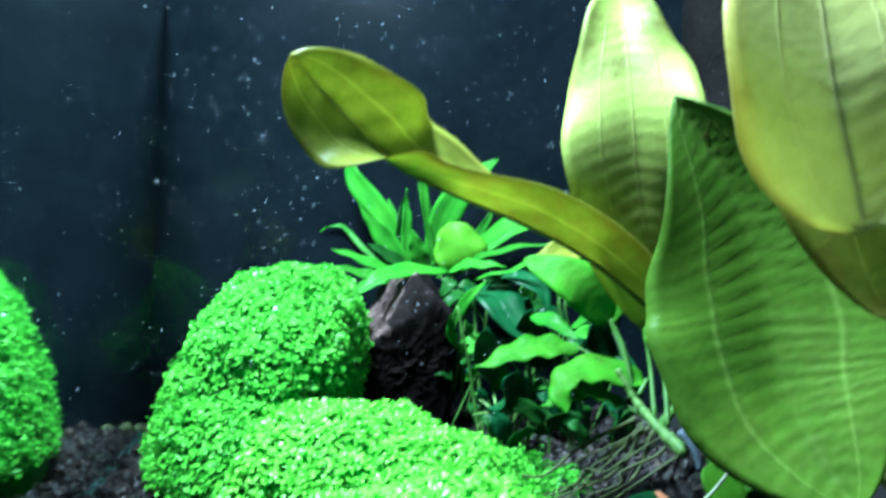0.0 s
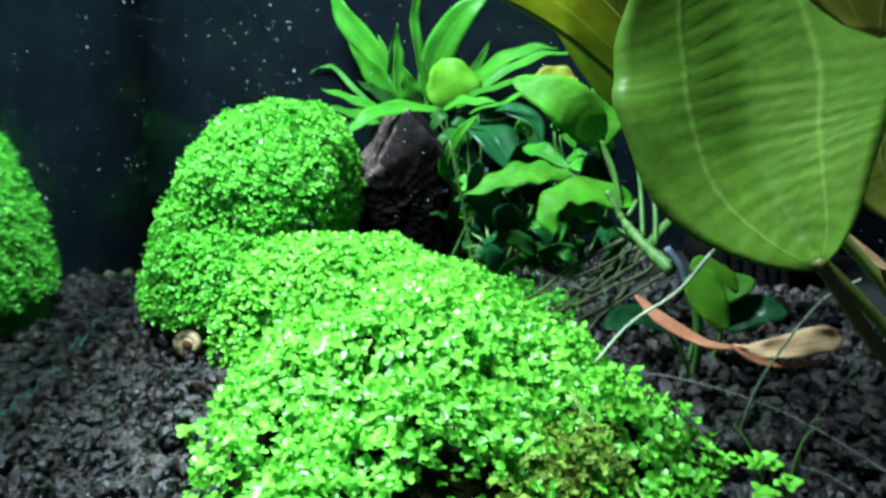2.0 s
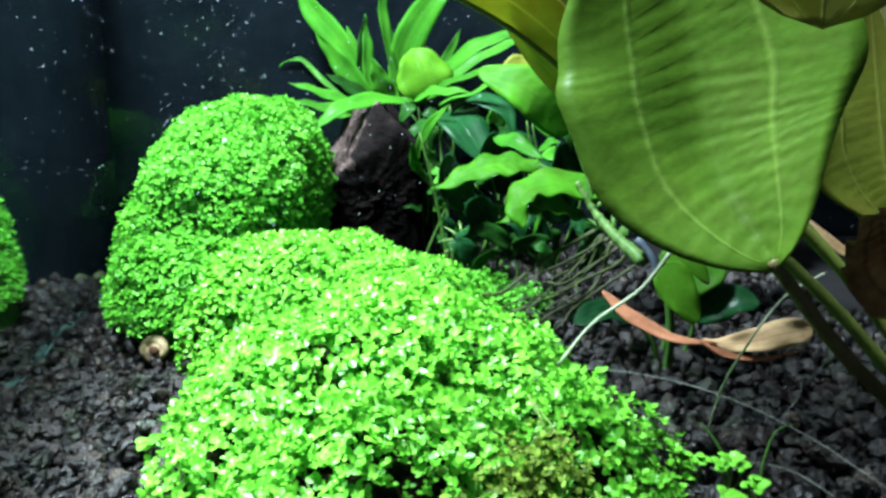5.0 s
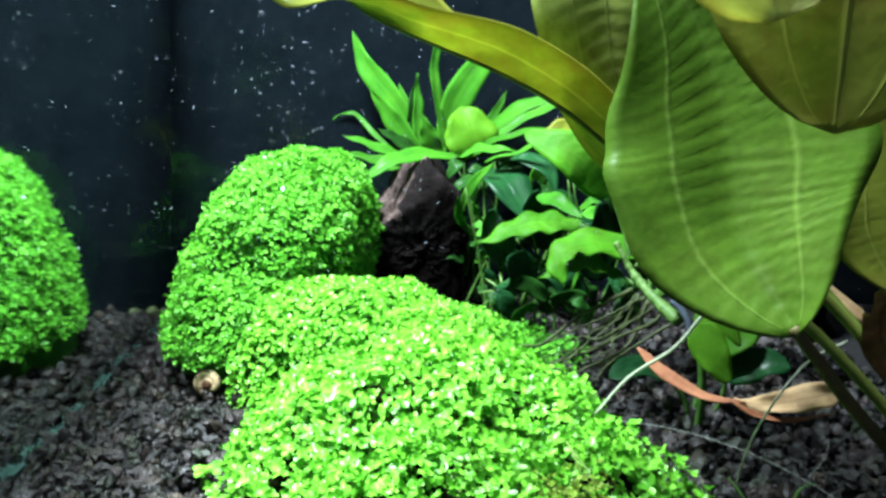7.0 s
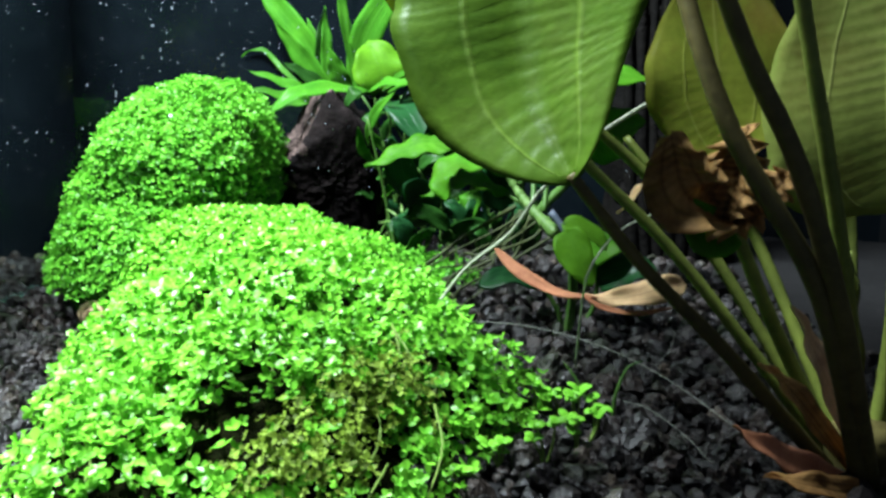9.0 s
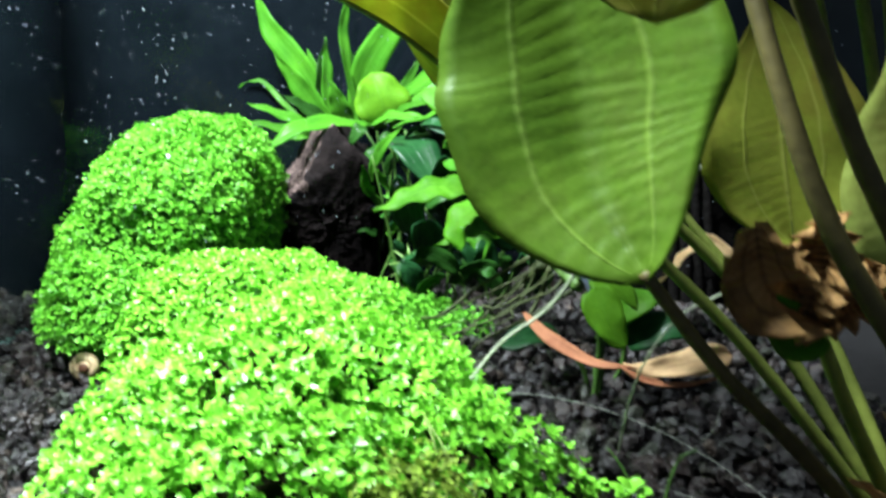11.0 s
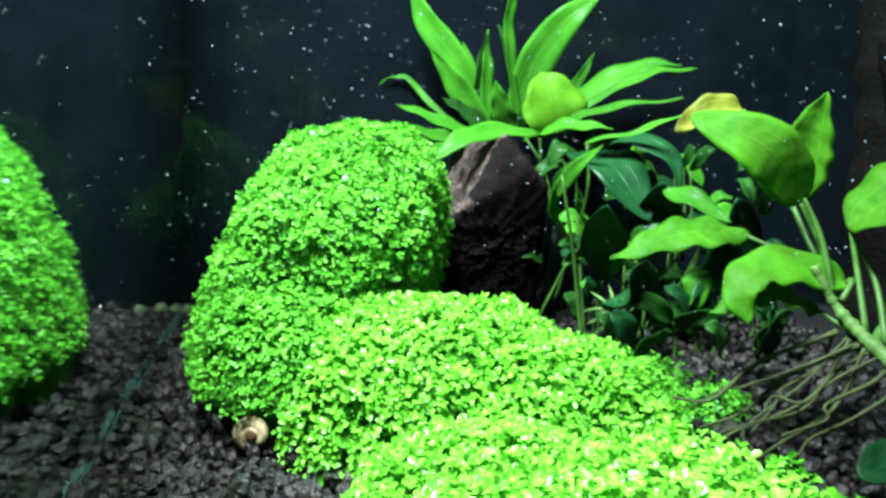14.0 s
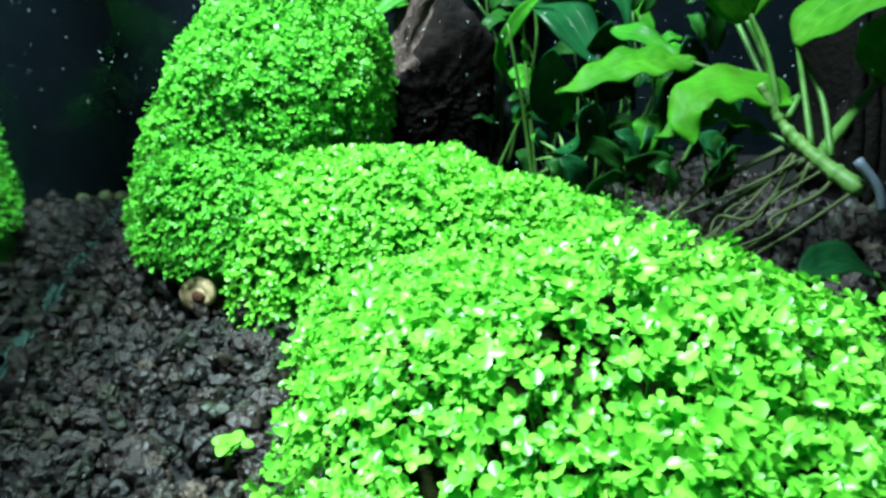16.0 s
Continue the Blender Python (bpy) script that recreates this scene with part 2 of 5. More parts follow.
def mirror_material():
    m, nt, out = nodes_of("inner_glass")
    smear = ramp(nt, texture(nt, 30.0, 4.0), [(0.35, (0.62, 0.74, 0.70)), (0.75, (0.84, 0.93, 0.90))])
    g = add(nt, "ShaderNodeBsdfPrincipled", Roughness=0.045, Metallic=1.0)
    nt.links.new(smear, g.inputs["Base Color"])
    nt.links.new(g.outputs[0], out.inputs[0])
    return m


MIRROR = mirror_material()


def glass_material():
    m, nt, out = nodes_of("bubble")
    g = add(nt, "ShaderNodeBsdfPrincipled", Roughness=0.03)
    g.inputs["Base Color"].default_value = (0.9, 1, 1, 1)
    g.inputs["Specular IOR Level"].default_value = 1.0
    g.inputs["Transmission Weight"].default_value = 0.5
    nt.links.new(g.outputs[0], out.inputs[0])
    return m


BUBBLE = glass_material()


# ---- builders ----
def mesh_object(name, verts, faces, material, parent=None, smooth=True, label="", uvs=None):
    me = bpy.data.meshes.new(name)
    me.from_pydata([tuple(v) for v in verts], [], faces)
    me.materials.append(material)
    if smooth:
        me.polygons.foreach_set("use_smooth", [True] * len(me.polygons))
    if uvs is not None:
        layer = me.uv_layers.new(name="UVMap")
        idx = np.empty(len(me.loops), dtype=np.int32)
        me.loops.foreach_get("vertex_index", idx)
        layer.data.foreach_set("uv", np.asarray(uvs, dtype=np.float32)[idx].ravel())
    me.update()
    ob = new(name, me)
    if parent is not None:
        ob.parent = parent
    if label:
        ob["label"] = label
    return ob


def part(name, bm, material, parent, label=""):
    me = bpy.data.meshes.new(name)
    bmesh.ops.recalc_face_normals(bm, faces=bm.faces)
    bm.to_mesh(me)
    bm.free()
    me.materials.append(material)
    me.polygons.foreach_set("use_smooth", [True] * len(me.polygons))
    ob = new(name, me)
    ob.parent = parent
    if label:
        ob["label"] = label
    return ob


def spline(points, n):
    """n + 1 points of a smooth line through the given ones, evenly in its parameter."""
    p = np.array(points, dtype=float)
    if len(p) == 2:
        return np.array([p[0] + (p[1] - p[0]) * k / n for k in range(n + 1)])
    q = np.vstack((2 * p[0] - p[1], p, 2 * p[-1] - p[-2]))
    out = []
    for k in range(n + 1):
        f = k / n * (len(p) - 1)
        i = min(int(f), len(p) - 2)
        t = f - i
        a, b, c, d = q[i], q[i + 1], q[i + 2], q[i + 3]
        out.append(0.5 * (2 * b + (c - a) * t + (2 * a - 5 * b + 4 * c - d) * t * t + (3 * b - a - 3 * c + d) * t ** 3))
    return np.array(out)


def tube(name, points, r0, r1, material, parent=None, label="", n=14, sides=8, rough=0.0, flat=1.0):
    """A tapering stalk along a smooth line, closed at both ends."""
    line = spline(points, n)
    verts, faces = [], []
    rng = random.Random(len(points) * 31 + int(abs(line[0][0]) * 9e4))
    for k, c in enumerate(line):
        tan = line[min(k + 1, n)] - line[max(k - 1, 0)]
        tan /= np.linalg.norm(tan) + 1e-12
        a = np.cross(tan, (0.13, 0.92, 0.37))
        a /= np.linalg.norm(a)
        b = np.cross(tan, a)
        r = r0 + (r1 - r0) * k / n
        r *= 1 + rough * (rng.random() - 0.5)
        for s in range(sides):
            w = 2 * math.pi * s / sides
            verts.append(c + a * r * math.cos(w) + b * r * flat * math.sin(w))
    for k in range(n):
        for s in range(sides):
            t = (s + 1) % sides
            faces.append((k * sides + s, k * sides + t, (k + 1) * sides + t, (k + 1) * sides + s))
    faces.append(tuple(range(sides))[::-1])
    faces.append(tuple(n * sides + s for s in range(sides)))
    return mesh_object(name, verts, faces, material, parent, True, label)


def outline(kind, s):
    """Half width of a blade, 0 to 1, at s along it."""
    if kind == "lance":
        return (math.sin(math.pi * min(1.0, s ** 0.75)) ** 0.85) * 0.97 + 0.03 * (1 - s)
    if kind == "oval":
        return math.sin(math.pi * min(1.0, s ** 0.72)) ** 0.62
    if kind == "spoon":
        return max(0.0, math.sin(math.pi * min(1.0, 0.06 + 0.94 * s ** 1.7))) ** 0.6
    if kind == "paddle":
        return max(0.0, math.sin(math.pi * min(1.0, 0.05 + 0.95 * s ** 2.2))) ** 0.45
    if kind == "spear":
        return max(0.0, math.sin(math.pi * min(1.0, 0.10 + 0.90 * s ** 1.25))) ** 0.6
    if kind == "ovate":
        return max(0.0, math.sin(math.pi * min(1.0, s ** 0.80))) ** 0.86
    if kind == "round":
        return math.sin(math.pi * min(1.0, s ** 0.62)) ** 0.5
    return math.sin(math.pi * min(1.0, s ** 0.5)) ** 0.55  # heart


def smooth(a, b, x):
    t = min(1.0, max(0.0, (x - a) / (b - a)))
    return t * t * (3 - 2 * t)


def along(values, s):
    """One value, or several spread evenly from base to tip, at s."""
    a = np.array(values, dtype=float)
    many = a.ndim == 2 or (a.ndim == 1 and len(a) != 3)
    if not many:
        return a.copy()
    f = s * (len(a) - 1)
    i = min(int(f), len(a) - 2)
    return a[i] + (a[i + 1] - a[i]) * smooth(0, 1, f - i)


def blade(name, points, width, facing, material, parent=None, kind="lance", fold=0.15, wave=0.0, waves=4, ribs=0.0, rib_count=24,
          twist=0.0, thick=0.0004, n=28, across=8, lobe=0.0, label="", seed=1, midrib=None, rib_radius=0.0004):
    """A leaf blade with thickness along a smooth midrib. facing: where its upper side looks; fold: how much it is folded upward along
    the midrib; wave: ripple of its edge; ribs: raised cross ribs; twist: degrees by which it turns toward the tip; lobe: how far the base droops past the stalk."""
    rng = random.Random(seed)
    line = spline(points, n)
    length = float(np.sum(np.linalg.norm(np.diff(line, axis=0), axis=1)))
    top, uvs, ups = [], [], []
    ph = rng.random() * 6.28
    for k in range(n + 1):
        s = k / n
        tan = line[min(k + 1, n)] - line[max(k - 1, 0)]
        tan /= np.linalg.norm(tan) + 1e-12
        up = along(facing, s)
        up -= tan * (up @ tan)
        up /= np.linalg.norm(up) + 1e-12
        side = np.cross(tan, up)
        a = radians(twist) * s
        up, side = up * math.cos(a) + side * math.sin(a), side * math.cos(a) - up * math.sin(a)
        h = 0.5 * width * max(outline(kind, s), 0.012)
        crease = float(along(fold, s))
        h *= 1 / math.sqrt(1 + crease * crease)
        h *= 1 + 0.022 * math.sin(s * 13 + ph) + 0.014 * math.sin(s * 31 + 2 * ph)
        for j in range(across + 1):
            v = 2 * j / across - 1
            q = line[k] + side * (v * h) + up * (abs(v) * h * crease)
            q = q + up * (wave * v * abs(v) * math.sin(s * waves * 6.283 + ph + (2.1 if v > 0 else 0.0)))
            q = q + up * (ribs * math.sin((s + 0.08 * abs(v)) * rib_count * 6.283) * (1 - abs(v)) * (0.3 + 0.7 * min(1, abs(v) * 4)))
            q = q - tan * (lobe * length * abs(v) ** 1.5 * max(0.0, 1 - s * 3.2))
            top.append(q)
            ups.append(up)
            uvs.append((s, 0.5 + 0.5 * v))
    m = across + 1
    count = len(top)
    verts = top + [q - u * thick for q, u in zip(top, ups)]
    faces = []
    for k in range(n):
        for j in range(across):
            a, b, c, d = k * m + j, k * m + j + 1, (k + 1) * m + j + 1, (k + 1) * m + j
            faces.append((a, b, c, d))
            faces.append((count + d, count + c, count + b, count + a))
    rim = [k * m for k in range(n + 1)] + [n * m + j for j in range(1, m)] + [k * m + across for k in range(n - 1, -1, -1)] + [j for j in range(across - 1, 0, -1)]
    for a, b in zip(rim, rim[1:] + rim[:1]):
        faces.append((a, b, count + b, count + a))
    ob = mesh_object(name, verts, faces, material, parent, True, label, uvs + uvs)
    if midrib is not None:
        pts = [top[k * m + across // 2] - ups[k * m + across // 2] * thick * 1.2 for k in range(0, n + 1, 4)]
        tube("midrib", pts, rib_radius, rib_radius * 0.35, midrib, ob, n=n, sides=6)
    return ob


def thing(name, at, label, category, group="", kind=""):
    ob = new(name)
    ob.location = at
    ob.empty_display_size = 0.01
    tagged(ob, label, category, group, kind)
    return ob


def under(parent, ob):
    """Hang ob under a thing whose base stands away from the origin, keeping its place."""
    ob.parent = parent
    ob.matrix_parent_inverse = Matrix.Translation(parent.location).inverted()
    return ob


# ---- the tank: substrate, walls ----
WALL_A, WALL_B = Vector((-0.202, 0.58)), Vector((-0.147, 0.34))
BACK_Y = 0.574


def soil_height(x, y):
    z = 0.037 + 0.021 * smooth(-0.03, 0.09, x) + 0.006 * smooth(0.24, 0.40, y) * smooth(0.0, 0.1, x)
    return z + 0.0022 * noise.noise((x * 22, y * 22, 0.3)) + 0.0012 * noise.noise((x * 70, y * 70, 1.7))


def wall_x(y):
    return WALL_A.x + (WALL_B.x - WALL_A.x) * (y - WALL_A.y) / (WALL_B.y - WALL_A.y)


def build_ground():
    nx, ny = 110, 130
    verts, faces = [], []
    for j in range(ny + 1):
        y = 0.05 + (BACK_Y - 0.05) * j / ny
        x0 = wall_x(y)
        for i in range(nx + 1):
            x = x0 + (0.36 - x0) * i / nx
            verts.append((x, y, soil_height(x, y) - 0.0030))
    top = len(verts)
    for j in range(ny):
        for i in range(nx):
            a = j * (nx + 1) + i
            faces.append((a, a + 1, a + nx + 2, a + nx + 1))
    low = []
    ring = list(range(nx + 1)) + [j * (nx + 1) + nx for j in range(1, ny + 1)] + [ny * (nx + 1) + i for i in range(nx - 1, -1, -1)] + [j * (nx + 1) for j in range(ny - 1, 0, -1)]
    for r in ring:
        low.append(len(verts))
        verts.append((verts[r][0], verts[r][1], 0.0))
    for k in range(len(ring)):
        b = (k + 1) % len(ring)
        faces.append((ring[b], ring[k], low[k], low[b]))
    faces.append(tuple(low))
    ob = mesh_object("ground", verts, faces, SOIL)
    return tagged(ob, "black granular aquarium soil, uneven, lying on the tank floor", "ground", "", "structure")


ground = build_ground()


def slab(name, corners, z0, z1, thick, material, label, category):
    """An upright wall between two plan points, its thickness on the outer side."""
    (x0, y0), (x1, y1) = corners
    d = Vector((x1 - x0, y1 - y0)).normalized()
    o = Vector((d.y, -d.x)) * thick
    base = [(x0, y0), (x1, y1), (x1 + o.x, y1 + o.y), (x0 + o.x, y0 + o.y)]
    verts = [(x, y, z0) for x, y in base] + [(x, y, z1) for x, y in base]
    faces = [(0, 1, 2, 3), (7, 6, 5, 4), (0, 4, 5, 1), (1, 5, 6, 2), (2, 6, 7, 3), (3, 7, 4, 0)]
    ob = mesh_object(name, verts, faces, material, None, False)
    return tagged(ob, label, category, "", "structure")


slab("wall_back", ((0.37, BACK_Y + 0.001), (-0.235, BACK_Y + 0.001)), 0.0, 0.45, -0.006, BACK, "black-backed glass rear wall of the tank", "tank wall")
wl = (wall_x(0.10), 0.10), (wall_x(BACK_Y), BACK_Y)
slab("wall_left", wl, 0.0, 0.34, -0.006, MIRROR, "side glass of the tank that mirrors the plants", "tank wall")
slab("wall_right", ((0.362, 0.05), (0.362, BACK_Y)), 0.0, 0.45, 0.006, SIDE, "dark side wall of the tank", "tank wall")


# ---- the green carpet: lumps covered with tiny leaves ----
def lump(cx, cy, cz, rx, ry, rz, turn=0.0, power=2.0, lean=0.0):
    """lean: how far it leans to +x per metre of height."""
    return dict(c=np.array((cx, cy, cz)), r=np.array((rx, ry, rz)), a=radians(turn), p=power, lean=lean)


def inside(l, p, grow=1.0):
    d = p - l["c"]
    d[:, 0] -= l["lean"] * d[:, 2]
    ca, sa = math.cos(l["a"]), math.sin(l["a"])
    q = np.stack((d[:, 0] * ca + d[:, 1] * sa, -d[:, 0] * sa + d[:, 1] * ca, d[:, 2]), axis=1) / (l["r"] * grow)
    return np.sum(np.abs(q) ** l["p"], axis=1) < 1.0


def surface(l, count, rng, grow=1.0):
    d = rng.normal(size=(count, 3))
    d /= np.linalg.norm(d, axis=1)[:, None]
    d[:, 2] = np.where(d[:, 2] < -0.45, -d[:, 2], d[:, 2])
    k = np.sum(np.abs(d) ** l["p"], axis=1) ** (-1 / l["p"])
    q = d * k[:, None]
    nrm = np.sign(q) * np.abs(q) ** (l["p"] - 1) / l["r"]
    nrm /= np.linalg.norm(nrm, axis=1)[:, None]
    ca, sa = math.cos(l["a"]), math.sin(l["a"])
    q = q * l["r"] * grow

    def turn(w):
        return np.stack((w[:, 0] * ca - w[:, 1] * sa, w[:, 0] * sa + w[:, 1] * ca, w[:, 2]), axis=1)

    q, nrm = turn(q), turn(nrm)
    q[:, 0] += l["lean"] * q[:, 2]
    nrm[:, 2] -= l["lean"] * nrm[:, 0]
    return q + l["c"], nrm / np.linalg.norm(nrm, axis=1)[:, None]


BACK_LUMPS = [lump(-0.0945, 0.468, 0.066, 0.0465, 0.080, 0.084, 0, 2.7, 0.24), lump(-0.094, 0.400, 0.060, 0.031, 0.034, 0.032, 0, 2.2)]
MID_LUMPS = [lump(-0.032, 0.392, 0.034, 0.054, 0.048, 0.054, -25, 2.3), lump(-0.058, 0.390, 0.037, 0.030, 0.040, 0.050, 0, 2.2),
             lump(0.010, 0.368, 0.037, 0.047, 0.044, 0.043, -35, 2.3), lump(-0.010, 0.312, 0.030, 0.046, 0.04, 0.038, 0, 2.2)]
FRONT_LUMPS = [lump(0.016, 0.238, 0.036, 0.053, 0.045, 0.055, -12, 2.2), lump(-0.011, 0.243, 0.032, 0.033, 0.045, 0.052, 0, 2.2),
               lump(0.024, 0.190, 0.030, 0.043, 0.032, 0.048, 0, 2.1), lump(-0.003, 0.176, 0.030, 0.030, 0.032, 0.037, 0, 2.1),
               lump(0.052, 0.215, 0.034, 0.026, 0.032, 0.042, 0, 2.2)]
ALL_LUMPS = BACK_LUMPS + MID_LUMPS + FRONT_LUMPS


def lump_core(name, lumps, parent, grow, material):
    bm = bmesh.new()
    for l in lumps:
        made = bmesh.ops.create_icosphere(bm, subdivisions=4, radius=1.0)["verts"]
        ca, sa = math.cos(l["a"]), math.sin(l["a"])
        for v in made:
            d = np.array(v.co)
            q = d * np.sum(np.abs(d) ** l["p"]) ** (-1 / l["p"]) * l["r"] * grow
            w = Vector((q[0] * ca - q[1] * sa + l["lean"] * q[2], q[0] * sa + q[1] * ca, q[2])) + Vector(l["c"])
            w += Vector(d) * 0.0025 * noise.noise(w * 120)
            v.co = w
    return part(name, bm, material, parent, "undergrowth core, coloured dark for the shade between the leaves")


def leaf_template(fine):
    """A small leaf one unit long, cupped; x runs along it."""
    if fine:
        v = [(0, 0, 0), (0.25, 0.27, 0.05), (0.6, 0.36, 0.08), (0.9, 0.2, 0.03), (1, 0, 0), (0.9, -0.2, 0.03), (0.6, -0.36, 0.08), (0.25, -0.27, 0.05), (0.55, 0, -0.03)]
        f = [(8, k, (k + 1) % 8) for k in range(8)]
    else:
        v = [(0, 0, 0), (0.45, 0.36, 0.06), (0.85, 0.25, 0.04), (1, 0, 0), (0.85, -0.25, 0.04), (0.45, -0.36, 0.06)]
        f = [(0, 5, 4, 3), (0, 3, 2, 1)]
    return np.array(v, float), f


def leaves_at(points, normals, size, per, rng, fine, lift):
    """Rosettes of little leaves at the points: one big array of corners and faces."""
    tv, tf = leaf_template(fine)
    few = len(points)
    count = few * per
    top = normals * 0.7 + np.array((0, -0.08, 0.6)) + rng.normal(size=(few, 3)) * 0.42
    top /= np.linalg.norm(top, axis=1)[:, None]
    ref = np.cross(top, rng.normal(size=(few, 3)))
    ref /= np.linalg.norm(ref, axis=1)[:, None]
    other = np.cross(top, ref)
    high = rng.uniform(-0.5, 1.0, few)
    up, a, b = (np.repeat(w, per, axis=0) for w in (top, ref, other))
    turn = (np.tile(np.arange(per), few) * (2 * math.pi / per) + rng.normal(size=count) * 0.22)[:, None]
    ax = a * np.cos(turn) + b * np.sin(turn)
    tilt = (np.tile(np.where(np.arange(per) % 2, 0.15, 0.6), few) + rng.normal(size=count) * 0.3)[:, None]
    along = ax * np.cos(tilt) + up * np.sin(tilt)
    side = np.cross(up, ax)
    face = np.cross(along, side)
    face *= np.sign(np.sum(face * up, axis=1))[:, None]
    big = np.repeat(rng.uniform(0.55, 1.2, few), per) * rng.uniform(0.7, 1.15, count)
    s = (size * big)[:, None, None]
    p = np.repeat(points + normals * (high * lift)[:, None], per, axis=0)
    verts = p[:, None, :] + s * (tv[None, :, 0:1] * along[:, None, :] + tv[None, :, 1:2] * side[:, None, :] + tv[None, :, 2:3] * face[:, None, :])
    k = len(tv)
    faces = [tuple(i * k + a for a in f) for i in range(count) for f in tf]
    return verts.reshape(-1, 3), faces


def carpet_points(lumps, count, rng, bumpy):
    pts, nrm = [], []
    area = [l["r"][0] * l["r"][1] + l["r"][2] * (l["r"][0] + l["r"][1]) for l in lumps]
    for l, a in zip(lumps, area):
        p, n = surface(l, int(count * a / sum(area)), rng)
        keep = np.ones(len(p), bool)
        for o in ALL_LUMPS:
            if o is not l:
                keep &= ~inside(o, p, 0.99)
        p, n = p[keep], n[keep]
        keep = np.array([q[2] > soil_height(q[0], q[1]) - 0.001 for q in p])
        p, n = p[keep], n[keep]
        h = np.array([noise.noise(Vector(q) * 32) * 0.9 + noise.noise(Vector(q) * 75) * 0.6 + noise.noise(Vector(q) * 190) * 0.4 for q in p])
        pts.append(p + n * (h * bumpy)[:, None])
        nrm.append(n)
    return np.vstack(pts), np.vstack(nrm)


rng = np.random.default_rng(7)
mound = thing("moss_mound", (-0.093, 0.46, 0.038), "tall rounded mound of fine bright green leaves on the soil", "aquarium plant", "", "stuff")
under(mound, lump_core("core", BACK_LUMPS, mound, 0.90, MOUND_CORE_SHADE))
p, n = carpet_points(BACK_LUMPS, 30000, rng, 0.0060)
skirt = np.array([q[2] > 0.052 + 0.005 * noise.noise((q[0] * 60, q[1] * 60, 2.0)) for q in p])
p, n = p[skirt], n[skirt]
v, f = leaves_at(p, n, 0.0020, 4, rng, False, 0.0034)
under(mound, mesh_object("foliage", v, f, MOUND, mound))["kind"] = "stuff"

carpet = thing("carpet_plant", (0.0, 0.28, 0.04), "low bright green carpet plant with round leaves, spreading over the soil", "aquarium plant", "", "stuff")
under(carpet, lump_core("core", MID_LUMPS, carpet, 0.91, MOUND_CORE_SHADE))
under(carpet, lump_core("core", FRONT_LUMPS, carpet, 0.91, CORE_SHADE))
p, n = carpet_points(MID_LUMPS, 26000, rng, 0.0040)
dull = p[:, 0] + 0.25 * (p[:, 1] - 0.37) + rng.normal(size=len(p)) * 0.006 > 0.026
v, f = leaves_at(p[~dull], n[~dull], 0.0024, 4, rng, True, 0.0042)
under(carpet, mesh_object("foliage", v, f, CARPET, carpet))["kind"] = "stuff"
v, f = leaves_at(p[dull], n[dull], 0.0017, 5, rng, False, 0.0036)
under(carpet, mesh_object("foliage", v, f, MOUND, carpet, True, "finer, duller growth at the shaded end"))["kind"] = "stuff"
p, n = carpet_points(FRONT_LUMPS, 20000, rng, 0.0072)
HOLLOWS = [((0.022, 0.172, 0.068), 0.0075), ((0.0445, 0.172, 0.064), 0.0062), ((0.002, 0.158, 0.058), 0.004)]
for c, r in HOLLOWS:
    near = np.linalg.norm((p - np.array(c)) / np.array((1.4, 1.6, 0.9)), axis=1) < r
    p = p - n * np.where(near, 0.0065, 0.0)[:, None]
    thin = near & (rng.random(len(p)) < 0.85)
    p, n = p[~thin], n[~thin]
single = (p[:, 0] > -0.02) & (p[:, 0] < 0.065) & (p[:, 1] < 0.215) & (p[:, 2] > 0.06)
single &= np.cumsum(single) <= 300
v, f = leaves_at(p[~single], n[~single], 0.0022, 4, rng, True, 0.0058)
under(carpet, mesh_object("foliage", v, f, CARPET, carpet))["kind"] = "stuff"


def sprig_mesh(k):
    """A short stem with two or three crossed pairs of round leaves, standing up along z."""
    v, f = leaves_at(np.array([(0, 0, 0.0), (0.0003, 0, 0.0016)]), np.array([(0, 0, 1.0)] * 2), 0.0023, 4, np.random.default_rng(100 + k), True, 0.0)
    base = len(v)
    ring = [(0.00028 * math.cos(w), 0.00028 * math.sin(w), z) for z in (-0.006, 0.0016) for w in (0, 2.1, 4.2)]
    f = f + [tuple(base + i for i in q) for q in ((0, 1, 4, 3), (1, 2, 5, 4), (2, 0, 3, 5))]
    me = bpy.data.meshes.new("sprig")
    me.from_pydata([tuple(q) for q in v] + ring, [], f)
    me.materials.append(CARPET)
    me.polygons.foreach_set("use_smooth", [True] * len(me.polygons))
    return me


SPRIGS = [sprig_mesh(k) for k in range(8)]
for k, (q, d) in enumerate(zip(p[single], n[single])):
    ob = new("sprig", SPRIGS[k % 8])
    up = Vector(d) * 0.8 + Vector((0, -0.1, 0.6))
    m = up.to_track_quat("Z", "Y").to_matrix().to_4x4() @ Matrix.Rotation(k * 2.4, 4, "Z")
    ob.matrix_basis = Matrix.Translation(Vector(q) + Vector(d) * 0.0018 * (1 + math.sin(k * 1.7))) @ m
    under(carpet, ob)

TUFT = mottled("brown_green_tuft", (0.05, 0.08, 0.006), (0.20, 0.32, 0.03), 120.0, 0.6, 0.2, 0.0003, 0.35, "island", 0.5)
for tl in (lump(0.046, 0.188, 0.066, 0.009, 0.008, 0.010), lump(0.033, 0.166, 0.060, 0.011, 0.007, 0.010), lump(0.038, 0.182, 0.068, 0.006, 0.006, 0.007)):
    q, d = surface(tl, 420, rng)
    q = q + rng.normal(size=q.shape) * 0.0022
    up = d[:, 2] > -0.2
    v, f = leaves_at(q[up], d[up], 0.0014, 4, rng, False, 0.002)
    under(carpet, mesh_object("tuft", v, f, TUFT, carpet, True, "fine brownish green growth"))["kind"] = "stuff"

